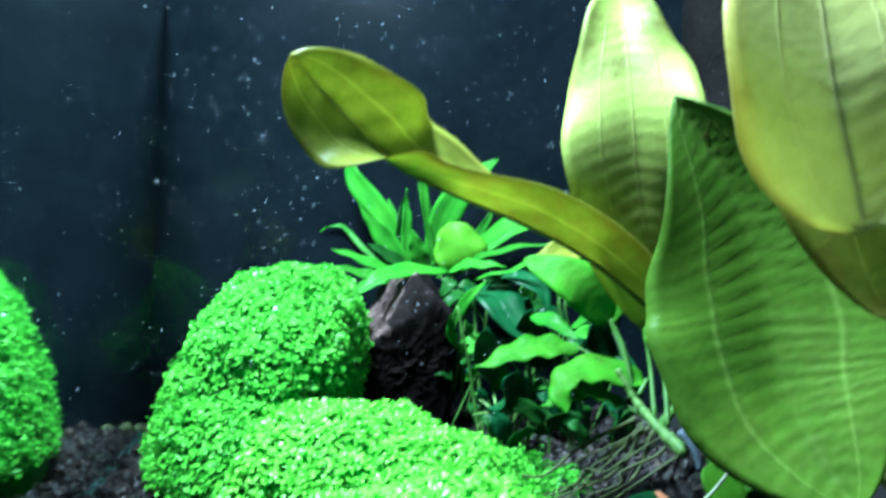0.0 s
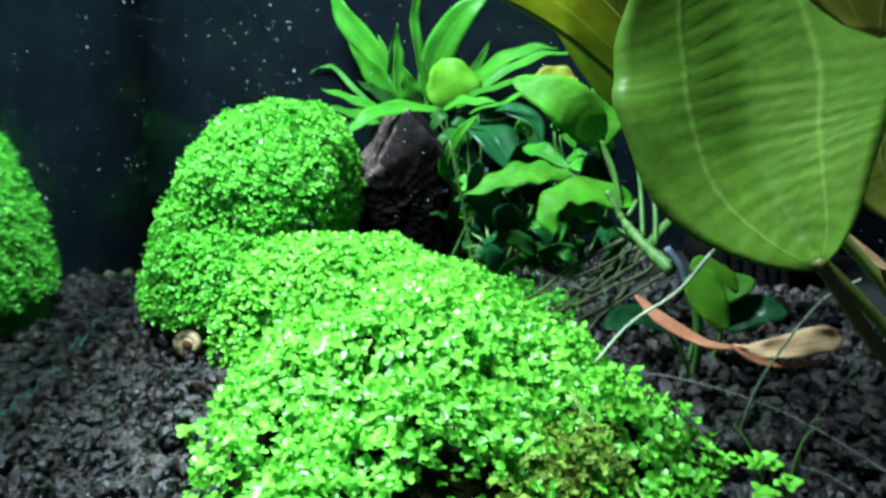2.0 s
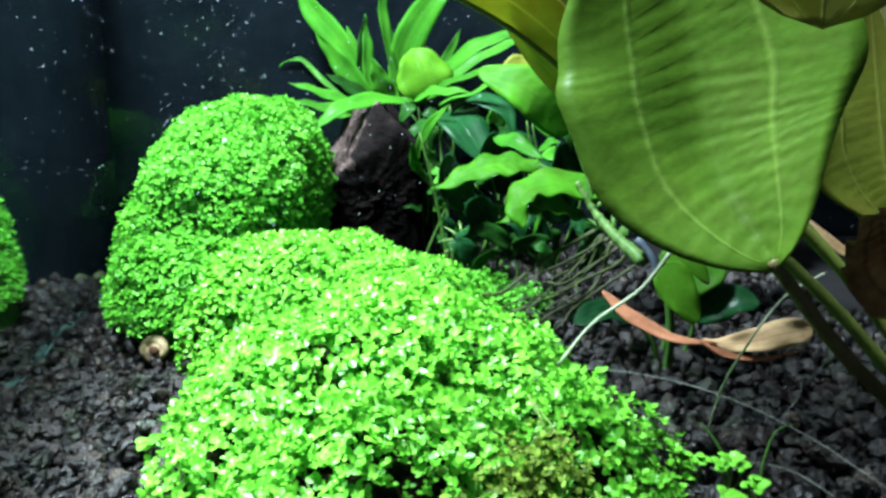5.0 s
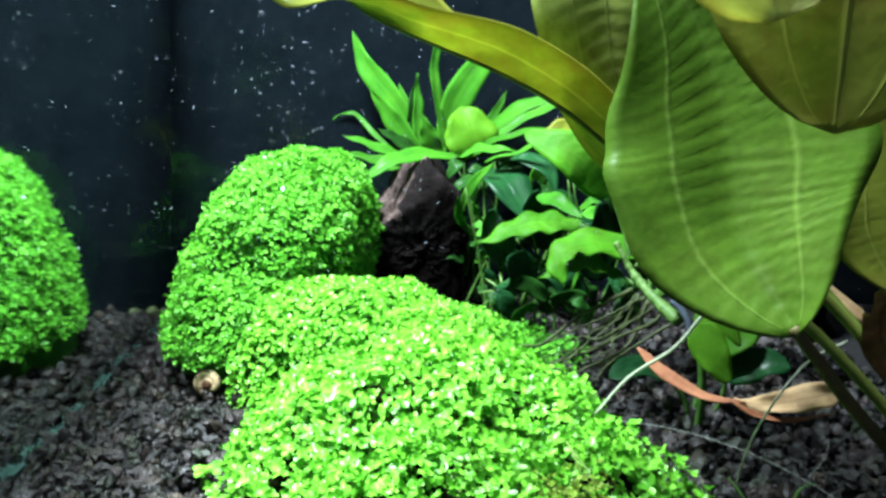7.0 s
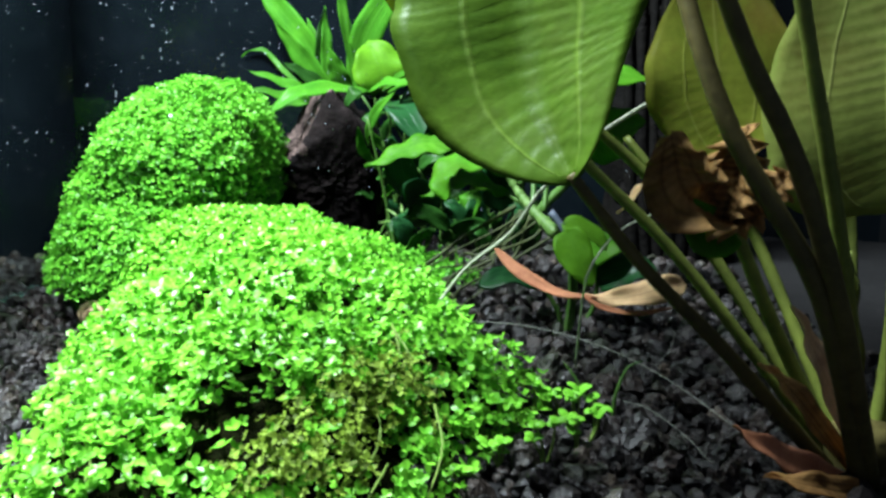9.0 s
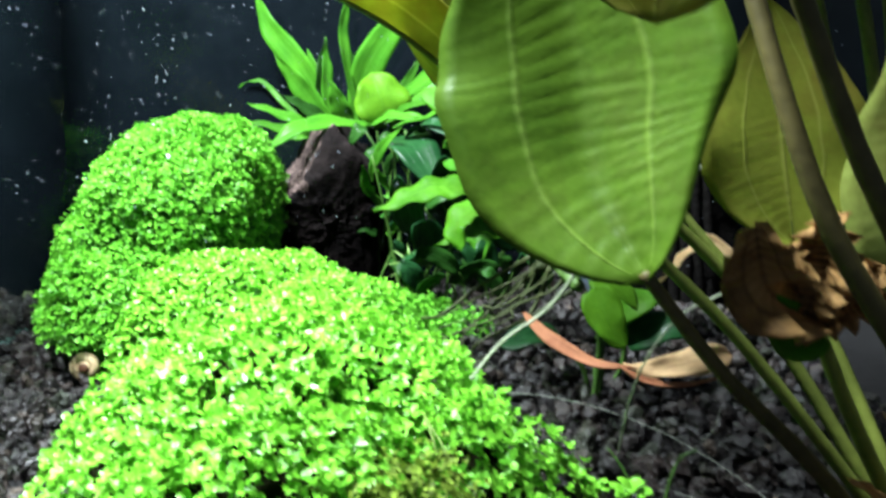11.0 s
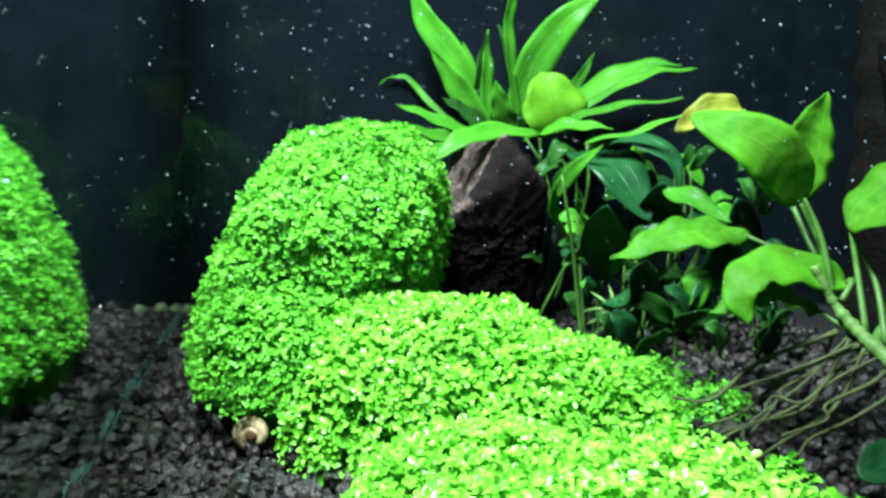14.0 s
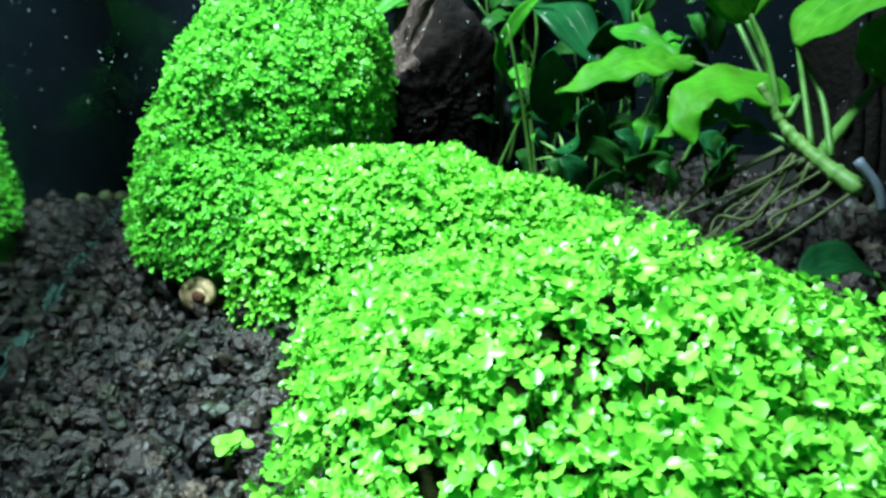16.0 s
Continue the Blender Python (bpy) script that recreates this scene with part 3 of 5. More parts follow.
for tl in (lump(0.047, 0.396, 0.060, 0.011, 0.009, 0.009), lump(0.062, 0.372, 0.060, 0.010, 0.009, 0.007), lump(0.033, 0.418, 0.058, 0.009, 0.008, 0.010)):
    q, d = surface(tl, 380, rng)
    q = q + rng.normal(size=q.shape) * 0.0016
    up = d[:, 2] > -0.2
    v, f = leaves_at(q[up], d[up], 0.0017, 4, rng, False, 0.002)
    under(carpet, mesh_object("tuft", v, f, MOUND, carpet, True, "small dull green clump"))["kind"] = "stuff"

# runners that trail down over the front of the carpet
rr = random.Random(3)
for k in range(16):
    x, y = rr.uniform(-0.035, 0.06), rr.uniform(0.165, 0.205)
    z = 0.086 - 0.5 * abs(0.215 - y)
    under(carpet, tube("runner", [(x, y, z), (x + rr.uniform(-0.006, 0.006), y - 0.012, z - 0.006), (x + rr.uniform(-0.012, 0.012), y - 0.022, z - 0.020)], 0.00028, 0.0002, RUNNER, carpet, n=10, sides=5))


# ---- rock and wood behind the carpet ----
def build_rock():
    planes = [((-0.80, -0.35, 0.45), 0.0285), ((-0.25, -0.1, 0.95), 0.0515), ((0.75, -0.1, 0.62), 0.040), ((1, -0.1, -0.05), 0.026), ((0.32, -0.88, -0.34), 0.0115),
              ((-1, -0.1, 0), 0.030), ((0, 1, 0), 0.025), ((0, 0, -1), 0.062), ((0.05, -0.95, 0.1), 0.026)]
    planes = [(Vector(n).normalized(), h) for n, h in planes]
    bm = bmesh.new()
    made = bmesh.ops.create_icosphere(bm, subdivisions=6, radius=1.0)["verts"]
    # top and upper-left faces get the paler colour, painting in the light from above
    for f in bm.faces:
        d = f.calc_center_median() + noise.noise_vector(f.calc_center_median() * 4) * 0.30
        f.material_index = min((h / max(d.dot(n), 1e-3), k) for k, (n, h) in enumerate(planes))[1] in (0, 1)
    for v in made:
        d = v.co.copy()
        q = d * min(h / max(d.dot(n), 1e-3) for n, h in planes)
        q += d * (0.0034 * noise.noise(q * 45 + Vector((3, 1, 0))) + 0.0048 * (0.25 - abs(noise.noise(q * 110))) + 0.0022 * abs(noise.noise(q * 300)) + 0.0009 * noise.noise(q * 700))
        v.co = q + Vector((-0.016, 0.512, 0.0965))
    ob = thing("rock", (-0.014, 0.512, 0.04), "dark jagged lava rock, its lit upper side coloured paler brown", "rock")
    under(ob, part("body", bm, ROCK, ob)).data.materials.append(ROCK_LIT)
    return ob


build_rock()


def build_log():
    ob = thing("driftwood", (0.185, 0.46, 0.055), "black upright driftwood trunk at the back of the tank", "driftwood")
    under(ob, tube("trunk", [(0.185, 0.46, 0.05), (0.172, 0.455, 0.13), (0.166, 0.46, 0.22), (0.16, 0.47, 0.36)], 0.034, 0.022, LOG, ob, n=30, sides=16, rough=0.25))
    under(ob, tube("branch", [(0.168, 0.452, 0.15), (0.148, 0.440, 0.172), (0.136, 0.436, 0.200)], 0.009, 0.004, LOG, ob, n=14, sides=10, rough=0.3))
    under(ob, tube("branch", [(0.176, 0.452, 0.09), (0.156, 0.436, 0.100), (0.146, 0.424, 0.096)], 0.008, 0.003, LOG, ob, n=14, sides=10, rough=0.3))
    for k in range(6):
        x = 0.150 + 0.006 * k
        under(ob, tube("bark_ridge", [(x + 0.006, 0.424 + 0.001 * abs(k - 3), 0.058), (x, 0.424 + 0.001 * abs(k - 3), 0.13), (x - 0.002, 0.431 + 0.001 * abs(k - 3), 0.22)], 0.0035, 0.0022, LOG, ob, n=16, sides=7, rough=0.5))


build_log()

# ---- lance-leaved plant behind the rock ----
fern = thing("lance_leaf_plant", (0.0, 0.545, 0.06), "bushy plant with lance-shaped bright green leaves behind the dark rock", "aquarium plant")
FERN_LEAVES = [  # midrib, width, facing, kind, material
    ([(-0.012, 0.545, 0.150), (-0.038, 0.54, 0.190), (-0.056, 0.54, 0.212), (-0.065, 0.54, 0.234)], 0.016, (-0.3, -0.8, 0.3), "lance", FERN),
    ([(-0.016, 0.54, 0.150), (-0.035, 0.535, 0.175), (-0.052, 0.53, 0.196)], 0.014, (-0.4, -0.8, 0.3), "lance", FERN),
    ([(-0.020, 0.54, 0.150), (-0.021, 0.54, 0.180), (-0.022, 0.54, 0.208)], 0.009, (0.5, -0.8, 0.2), "lance", FERN),
    ([(-0.002, 0.545, 0.160), (-0.010, 0.54, 0.200), (-0.010, 0.54, 0.222), (-0.004, 0.535, 0.234)], 0.007, (0.4, -0.8, 0.2), "lance", FERN),
    ([(-0.006, 0.55, 0.155), (0.004, 0.545, 0.190), (0.020, 0.54, 0.214), (0.039, 0.54, 0.230)], 0.021, (0.3, -0.8, 0.4), "lance", FERN),
    ([(0.012, 0.54, 0.160), (0.036, 0.53, 0.178), (0.058, 0.525, 0.190), (0.078, 0.52, 0.192)], 0.016, (0.0, -0.6, 0.8), "lance", FERN),
    ([(0.015, 0.55, 0.158), (0.045, 0.55, 0.178), (0.070, 0.55, 0.190), (0.094, 0.55, 0.193)], 0.010, (0.0, -0.6, 0.8), "lance", FERN),
    ([(0.010, 0.53, 0.150), (0.035, 0.52, 0.166), (0.075, 0.50, 0.174)], 0.008, (0.0, -0.6, 0.8), "lance", FERN),
    ([(-0.030, 0.55, 0.152), (-0.050, 0.56, 0.166), (-0.064, 0.565, 0.180), (-0.074, 0.565, 0.183), (-0.083, 0.567, 0.178)], 0.004, (-0.3, -0.6, 0.7), "lance", FERN),
    ([(-0.020, 0.54, 0.148), (-0.045, 0.535, 0.158), (-0.069, 0.53, 0.166)], 0.009, (0.0, -0.7, 0.7), "lance", FERN),
    ([(-0.020, 0.535, 0.146), (-0.045, 0.53, 0.150), (-0.069, 0.525, 0.155)], 0.009, (0.0, -0.7, 0.7), "lance", FERN),
    ([(0.008, 0.52, 0.154), (-0.018, 0.50, 0.153), (-0.035, 0.49, 0.147), (-0.050, 0.485, 0.134)], 0.013, (0.0, -0.7, 0.7), "lance", FERN),
    ([(-0.020, 0.545, 0.150), (-0.024, 0.54, 0.180), (-0.022, 0.54, 0.208)], 0.012, (0.6, -0.8, 0.1), "lance", FERN_DARK),
    ([(-0.018, 0.55, 0.150), (-0.028, 0.55, 0.178), (-0.035, 0.55, 0.202)], 0.013, (-0.2, -0.9, 0.3), "lance", FERN),
    ([(0.006, 0.55, 0.155), (0.026, 0.55, 0.178), (0.038, 0.55, 0.200)], 0.008, (0.3, -0.8, 0.4), "lance", FERN),
    ([(-0.006, 0.54, 0.150), (-0.012, 0.53, 0.166), (-0.017, 0.525, 0.180)], 0.013, (-0.2, -0.9, 0.3), "lance", FERN),
    ([(0.000, 0.53, 0.150), (0.020, 0.515, 0.158), (0.044, 0.51, 0.158)], 0.012, (0.1, -0.6, 0.8), "lance", FERN),
    ([(-0.010, 0.53, 0.148), (-0.030, 0.52, 0.162), (-0.044, 0.515, 0.170)], 0.010, (-0.2, -0.7, 0.6), "lance", FERN_DARK),
    ([(-0.015, 0.535, 0.145), (-0.036, 0.525, 0.146), (-0.054, 0.515, 0.140)], 0.010, (-0.1, -0.6, 0.8), "lance", FERN),
    ([(0.002, 0.56, 0.155), (-0.004, 0.56, 0.185), (-0.016, 0.56, 0.214)], 0.010, (0.1, -0.9, 0.2), "lance", FERN_DARK),
]
for k, (pts, w, face, kind, mat) in enumerate(FERN_LEAVES):
    under(fern, blade("leaf", pts, w, face, mat, fern, kind, 0.25, 0.0009, 3, 0.0, 10, 0.0, 0.0003, 22, 6, seed=20 + k))
under(fern, blade("leaf", [(0.018, 0.528, 0.154), (0.014, 0.524, 0.170), (0.007, 0.53, 0.186)], 0.035, (0.25, -1.0, 0.1), FERN_ROUND, fern, "oval", 0.10, 0.0022, 2, 0, 8, 0, 0.0003, 22, 8, 0.06, "broad rounded leaf", 51))
for k, (a, b, c) in enumerate([((0.018, 0.528, 0.157), (0.021, 0.53, 0.135), (0.014, 0.54, 0.075)), ((-0.016, 0.545, 0.150), (-0.006, 0.545, 0.12), (0.004, 0.545, 0.06)),
                               ((0.010, 0.545, 0.155), (0.012, 0.54, 0.12), (0.012, 0.545, 0.06)), ((0.030, 0.50, 0.150), (0.032, 0.505, 0.12), (0.022, 0.53, 0.06)),
                               ((0.0, 0.545, 0.155), (0.016, 0.535, 0.125), (0.02, 0.54, 0.06))]):
    under(fern, tube("stem", [a, b, c], 0.0007, 0.0010, STEM, fern, n=14))
# mostly the darker leaf colours, painting in the dimness behind the carpet
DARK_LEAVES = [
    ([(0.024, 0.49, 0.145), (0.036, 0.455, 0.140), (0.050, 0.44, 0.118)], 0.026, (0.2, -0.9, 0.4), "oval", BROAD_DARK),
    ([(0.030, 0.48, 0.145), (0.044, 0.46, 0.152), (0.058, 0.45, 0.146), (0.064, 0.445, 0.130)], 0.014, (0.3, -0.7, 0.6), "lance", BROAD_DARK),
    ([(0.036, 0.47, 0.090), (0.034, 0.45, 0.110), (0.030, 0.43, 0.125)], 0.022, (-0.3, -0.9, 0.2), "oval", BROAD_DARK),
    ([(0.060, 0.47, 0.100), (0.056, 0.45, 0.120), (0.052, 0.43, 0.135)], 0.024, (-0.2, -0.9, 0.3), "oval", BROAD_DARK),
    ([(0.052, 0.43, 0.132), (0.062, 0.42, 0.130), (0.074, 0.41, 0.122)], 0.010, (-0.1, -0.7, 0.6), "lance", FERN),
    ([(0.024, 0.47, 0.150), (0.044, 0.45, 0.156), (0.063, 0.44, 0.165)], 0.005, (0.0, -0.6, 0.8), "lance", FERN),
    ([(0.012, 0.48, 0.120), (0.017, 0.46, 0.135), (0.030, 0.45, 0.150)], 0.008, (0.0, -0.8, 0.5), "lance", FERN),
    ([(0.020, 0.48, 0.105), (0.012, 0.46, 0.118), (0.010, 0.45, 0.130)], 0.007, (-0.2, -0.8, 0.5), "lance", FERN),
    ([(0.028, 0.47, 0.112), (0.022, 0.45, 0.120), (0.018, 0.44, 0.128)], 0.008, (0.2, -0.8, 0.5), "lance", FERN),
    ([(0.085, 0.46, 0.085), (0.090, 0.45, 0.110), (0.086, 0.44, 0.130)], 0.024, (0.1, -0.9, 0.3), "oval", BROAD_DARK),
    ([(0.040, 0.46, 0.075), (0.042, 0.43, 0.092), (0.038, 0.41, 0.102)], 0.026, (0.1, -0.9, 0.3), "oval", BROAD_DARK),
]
dark = thing("dark_leaf_plant", (0.04, 0.475, 0.06), "plant with oval leaves coloured dark green for the shade, among thin stems", "aquarium plant")
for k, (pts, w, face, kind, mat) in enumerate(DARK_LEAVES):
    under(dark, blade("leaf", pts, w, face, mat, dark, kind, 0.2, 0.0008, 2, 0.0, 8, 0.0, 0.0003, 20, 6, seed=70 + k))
for k, (a, b, c) in enumerate([((0.024, 0.49, 0.145), (0.026, 0.485, 0.11), (0.032, 0.475, 0.055)), ((0.036, 0.47, 0.09), (0.038, 0.475, 0.07), (0.038, 0.475, 0.055)),
                               ((0.06, 0.47, 0.1), (0.052, 0.475, 0.08), (0.044, 0.475, 0.055)), ((0.085, 0.46, 0.085), (0.07, 0.47, 0.07), (0.05, 0.475, 0.055)),
                               ((0.014, 0.46, 0.135), (0.022, 0.465, 0.1), (0.03, 0.47, 0.055))]):
    under(dark, tube("stem", [a, b, c], 0.0006, 0.0010, STEM, dark, n=12))

star = thing("spiky_seedling", (0.036, 0.436, 0.058), "small pale green seedling with thin spiky leaves", "plantlet")
under(star, tube("stem", [(0.036, 0.436, 0.054), (0.0365, 0.435, 0.068), (0.036, 0.434, 0.080)], 0.0006, 0.0005, STEM, star, n=8, sides=6))
for k in range(9):
    a = 0.35 + k * 0.68
    tip = (0.036 + 0.013 * math.cos(a), 0.434 - 0.006 * math.sin(k * 1.9), 0.080 + 0.011 * math.sin(a))
    under(star, blade("leaf", [(0.036, 0.434, 0.080), (0.036 + 0.006 * math.cos(a), 0.432, 0.081 + 0.006 * math.sin(a)), tip], 0.0013, (0.0, -0.8, 0.5), RHIZOME, star, "lance", 0.1, 0.0, 2, 0.0, 6, 0.0, 0.0003, 10, 4, seed=600 + k))

rg2 = random.Random(17)
for k in range(56):
    x, y, z = rg2.uniform(0.012, 0.105), rg2.uniform(0.43, 0.54), rg2.uniform(0.068, 0.125 if k < 22 else 0.16)
    a = rg2.uniform(0, 6.28)
    l = rg2.uniform(0.012, 0.024)
    tip = (x + l * math.cos(a), y - 0.3 * l, z + l * 0.8 * math.sin(a))
    mid = ((x + tip[0]) / 2, (y + tip[1]) / 2 - 0.002, (z + tip[2]) / 2 + 0.003)
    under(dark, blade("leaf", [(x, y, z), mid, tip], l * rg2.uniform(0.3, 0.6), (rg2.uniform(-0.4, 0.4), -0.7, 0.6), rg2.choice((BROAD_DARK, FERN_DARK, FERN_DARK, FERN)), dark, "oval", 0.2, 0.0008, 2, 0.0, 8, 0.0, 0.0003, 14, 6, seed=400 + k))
    if k % 3 == 0:
        under(dark, tube("stem", [(x, y, z), (x * 0.8 + 0.018, y + 0.006, z * 0.6 + 0.026), (0.8 * x + 0.008 + 0.012 * math.sin(k), y + 0.004, 0.055)], 0.0005, 0.0008, STEM, dark, n=10, sides=6))

# low leaves, again in colours darkened for the shade
for k in range(18):
    x, y, z = rg2.uniform(0.030, 0.108), rg2.uniform(0.405, 0.46), rg2.uniform(0.060, 0.080)
    l = rg2.uniform(0.018, 0.030)
    a = rg2.uniform(0.3, 2.8)
    tip = (x + l * math.cos(a), y - 0.25 * l, z + l * math.sin(a) * 0.8)
    mid = ((x + tip[0]) / 2, (y + tip[1]) / 2 - 0.003, (z + tip[2]) / 2 + 0.004)
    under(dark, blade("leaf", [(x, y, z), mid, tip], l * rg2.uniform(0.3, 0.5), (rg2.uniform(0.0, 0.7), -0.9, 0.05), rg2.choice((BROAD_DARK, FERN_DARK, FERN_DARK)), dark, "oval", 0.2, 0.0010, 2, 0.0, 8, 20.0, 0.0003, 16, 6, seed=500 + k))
    under(dark, tube("stem", [(x, y, z), (x + 0.003, y + 0.004, z - 0.008), (x + 0.006 * math.sin(k), y + 0.006, 0.052)], 0.0005, 0.0008, STEM, dark, n=8, sides=6))

# ---- broad-leaved plant on a pale rhizome ----
broad = thing("broad_leaf_plant", (0.095, 0.345, 0.06), "plant with broad bright green leaves on a pale knotted rhizome", "aquarium plant")
under(broad, tube("rhizome", [(0.080, 0.350, 0.116), (0.086, 0.347, 0.105), (0.093, 0.338, 0.096), (0.101, 0.325, 0.088)], 0.0012, 0.0027, RHIZOME, broad, n=40, sides=12, rough=0.5))
under(broad, tube("rhizome", [(0.094, 0.338, 0.095), (0.104, 0.345, 0.104), (0.118, 0.355, 0.116)], 0.0020, 0.0016, STEM, broad, n=18, sides=10, rough=0.25))
BROAD_LEAVES = [  # midrib, width, facing, kind, fold, wave, label
    ([(0.078, 0.358, 0.136), (0.062, 0.352, 0.1515), (0.041, 0.360, 0.160)], 0.0195, (-0.30, -0.85, 0.42), "oval", 0.03, 0.0004, "large bright oval leaf"),
    ([(0.080, 0.366, 0.135), (0.082, 0.370, 0.152), (0.088, 0.373, 0.170)], 0.0185, (0.2, -0.95, 0.15), "ovate", 0.20, 0.0006, ""),
    ([(0.093, 0.358, 0.129), (0.103, 0.352, 0.138), (0.122, 0.345, 0.148), (0.140, 0.345, 0.148)], 0.032, (-0.1, -0.40, 0.9), "oval", 0.2, 0.0008, ""),
    ([(0.068, 0.378, 0.1215), (0.046, 0.376, 0.121), (0.022, 0.373, 0.111)], 0.016, (0.0, -0.55, 0.83), "lance", 0.05, 0.0012, ""),
    ([(0.091, 0.352, 0.111), (0.075, 0.350, 0.1155), (0.062, 0.347, 0.114), (0.056, 0.343, 0.108), (0.058, 0.339, 0.099)], 0.016, (-0.5, -0.55, 0.6), "oval", 0.1, 0.0011, "curled leaf with a bent tip"),
    ([(0.083, 0.352, 0.102), (0.066, 0.348, 0.108), (0.048, 0.346, 0.100)], 0.014, (0.0, -0.45, 0.9), "lance", 0.05, 0.0010, ""),
    ([(0.118, 0.355, 0.117), (0.125, 0.352, 0.128), (0.138, 0.348, 0.133)], 0.026, (-0.2, -0.7, 0.7), "oval", 0.15, 0.0008, ""),
]
for k, (pts, w, face, kind, fold, wave, label) in enumerate(BROAD_LEAVES):
    under(broad, blade("leaf", pts, w, face, BROAD, broad, kind, fold, wave, 4, 0.00028, 9, 0.0, 0.0004, 26, 8, 0.03, label, 90 + k, STEM, 0.0005))
for a, b, c in [((0.078, 0.358, 0.136), (0.083, 0.354, 0.124), (0.086, 0.348, 0.107)), ((0.080, 0.366, 0.135), (0.085, 0.360, 0.122), (0.088, 0.347, 0.103)), ((0.074, 0.410, 0.165), (0.080, 0.392, 0.146), (0.090, 0.350, 0.102)),
                ((0.093, 0.358, 0.129), (0.094, 0.352, 0.115), (0.093, 0.340, 0.098)), ((0.068, 0.378, 0.1215), (0.078, 0.366, 0.116), (0.088, 0.345, 0.102)),
                ((0.091, 0.352, 0.111), (0.092, 0.350, 0.112), (0.088, 0.347, 0.106)), ((0.083, 0.352, 0.102), (0.088, 0.346, 0.099), (0.096, 0.334, 0.094)),
                ((0.096, 0.36, 0.124), (0.099, 0.35, 0.112), (0.097, 0.336, 0.096))]:
    under(broad, tube("petiole", [a, b, c], 0.0007, 0.0011, STEM, broad, n=12))
under(broad, blade("leaf", [(0.074, 0.410, 0.165), (0.061, 0.408, 0.164), (0.048, 0.404, 0.156)], 0.0125, (-0.1, -0.9, 0.35), YELLOWED, broad, "oval", 0.2, 0.0012, 3, 0.0002, 8, 0.0, 0.0004, 22, 8, 0.0, "dying yellow leaf with brown blotches", 99, STEM, 0.0005))
rr = random.Random(5)
for k in range(11):
    s = rr.random()
    start = (0.082 + 0.02 * s, 0.348 - 0.022 * s, 0.100 - 0.012 * s)
    ang = rr.uniform(2.45, 3.75)
    reach = rr.uniform(0.025, 0.056)
    ex, ey = start[0] + reach * math.cos(ang), start[1] + reach * 0.8 * math.sin(ang)
    ez = soil_height(ex, ey) + 0.0008 + max(0.0, rr.uniform(-0.01, 0.018))
    pts = [start]
    for w in (0.3, 0.6, 0.8):
        pts.append(tuple(a + (b - a) * w + rr.uniform(-0.0068, 0.0068) for a, b in zip(start, (ex, ey, ez)))[:2] + (start[2] + (ez - start[2]) * w ** 0.7 + rr.uniform(-0.001, 0.003),))
    pts.append((ex, ey, ez))
    under(broad, tube("root", pts, rr.uniform(0.0005, 0.0010), 0.00030, ROOT, broad, n=32, sides=6, rough=0.25))
under(broad, tube("root", [(0.080, 0.218, 0.110), (0.074, 0.222, 0.100), (0.064, 0.226, 0.091), (0.056, 0.228, 0.080)], 0.0005, 0.0004, ROOT_PALE, broad, "long white root reaching the carpet", n=16, sides=6))
under(broad, tube("root", [(0.080, 0.218, 0.110), (0.092, 0.217, 0.123), (0.107, 0.220, 0.133)], 0.0005, 0.0006, ROOT_PALE, broad, n=16, sides=6))
clip = thing("clip", (0.103, 0.322, 0.085), "small grey-white plastic clip at the end of the rhizome", "clip")
under(clip, tube("body", [(0.098, 0.324, 0.097), (0.103, 0.321, 0.090), (0.105, 0.32, 0.083)], 0.0014, 0.0012, WHITE, clip, n=8, sides=10))

low = thing("low_leaf_plant", (0.1, 0.285, 0.058), "low plant with glossy rounded green leaves close to the soil", "aquarium plant")
for k, (pts, w, face, mat) in enumerate([
        ([(0.098, 0.286, 0.094), (0.101, 0.281, 0.086), (0.106, 0.278, 0.077)], 0.0120, (-0.35, -0.6, 0.75), FERN_ROUND),
        ([(0.098, 0.292, 0.096), (0.106, 0.29, 0.094), (0.112, 0.286, 0.088)], 0.009, (0.1, -0.6, 0.8), FERN_ROUND),
        ([(0.093, 0.300, 0.072), (0.082, 0.296, 0.077), (0.070, 0.291, 0.074)], 0.015, (0.0, -0.35, 0.93), BROAD_DARK),
        ([(0.105, 0.31, 0.080), (0.112, 0.30, 0.086), (0.121, 0.296, 0.090)], 0.013, (0.1, -0.8, 0.6), BROAD),
        ([(0.112, 0.30, 0.075), (0.122, 0.295, 0.080), (0.130, 0.29, 0.080)], 0.013, (0.1, -0.8, 0.6), BROAD_DARK)]):
    under(low, blade("leaf", pts, w, face, mat, low, "round", 0.12, 0.0006, 2, 0.0001, 8, 0.0, 0.0004, 20, 8, 0.03, "", 130 + k))
for a, c in [((0.098, 0.288, 0.094), (0.1, 0.29, 0.056)), ((0.098, 0.292, 0.096), (0.102, 0.292, 0.056)), ((0.093, 0.3, 0.072), (0.1, 0.3, 0.056)), ((0.105, 0.31, 0.08), (0.102, 0.305, 0.056)), ((0.112, 0.3, 0.075), (0.106, 0.3, 0.056))]:
    under(low, tube("petiole", [a, ((a[0] + c[0]) / 2 + 0.002, (a[1] + c[1]) / 2, (a[2] + c[2]) / 2), c], 0.0008, 0.0011, STEM, low, n=10, sides=6))

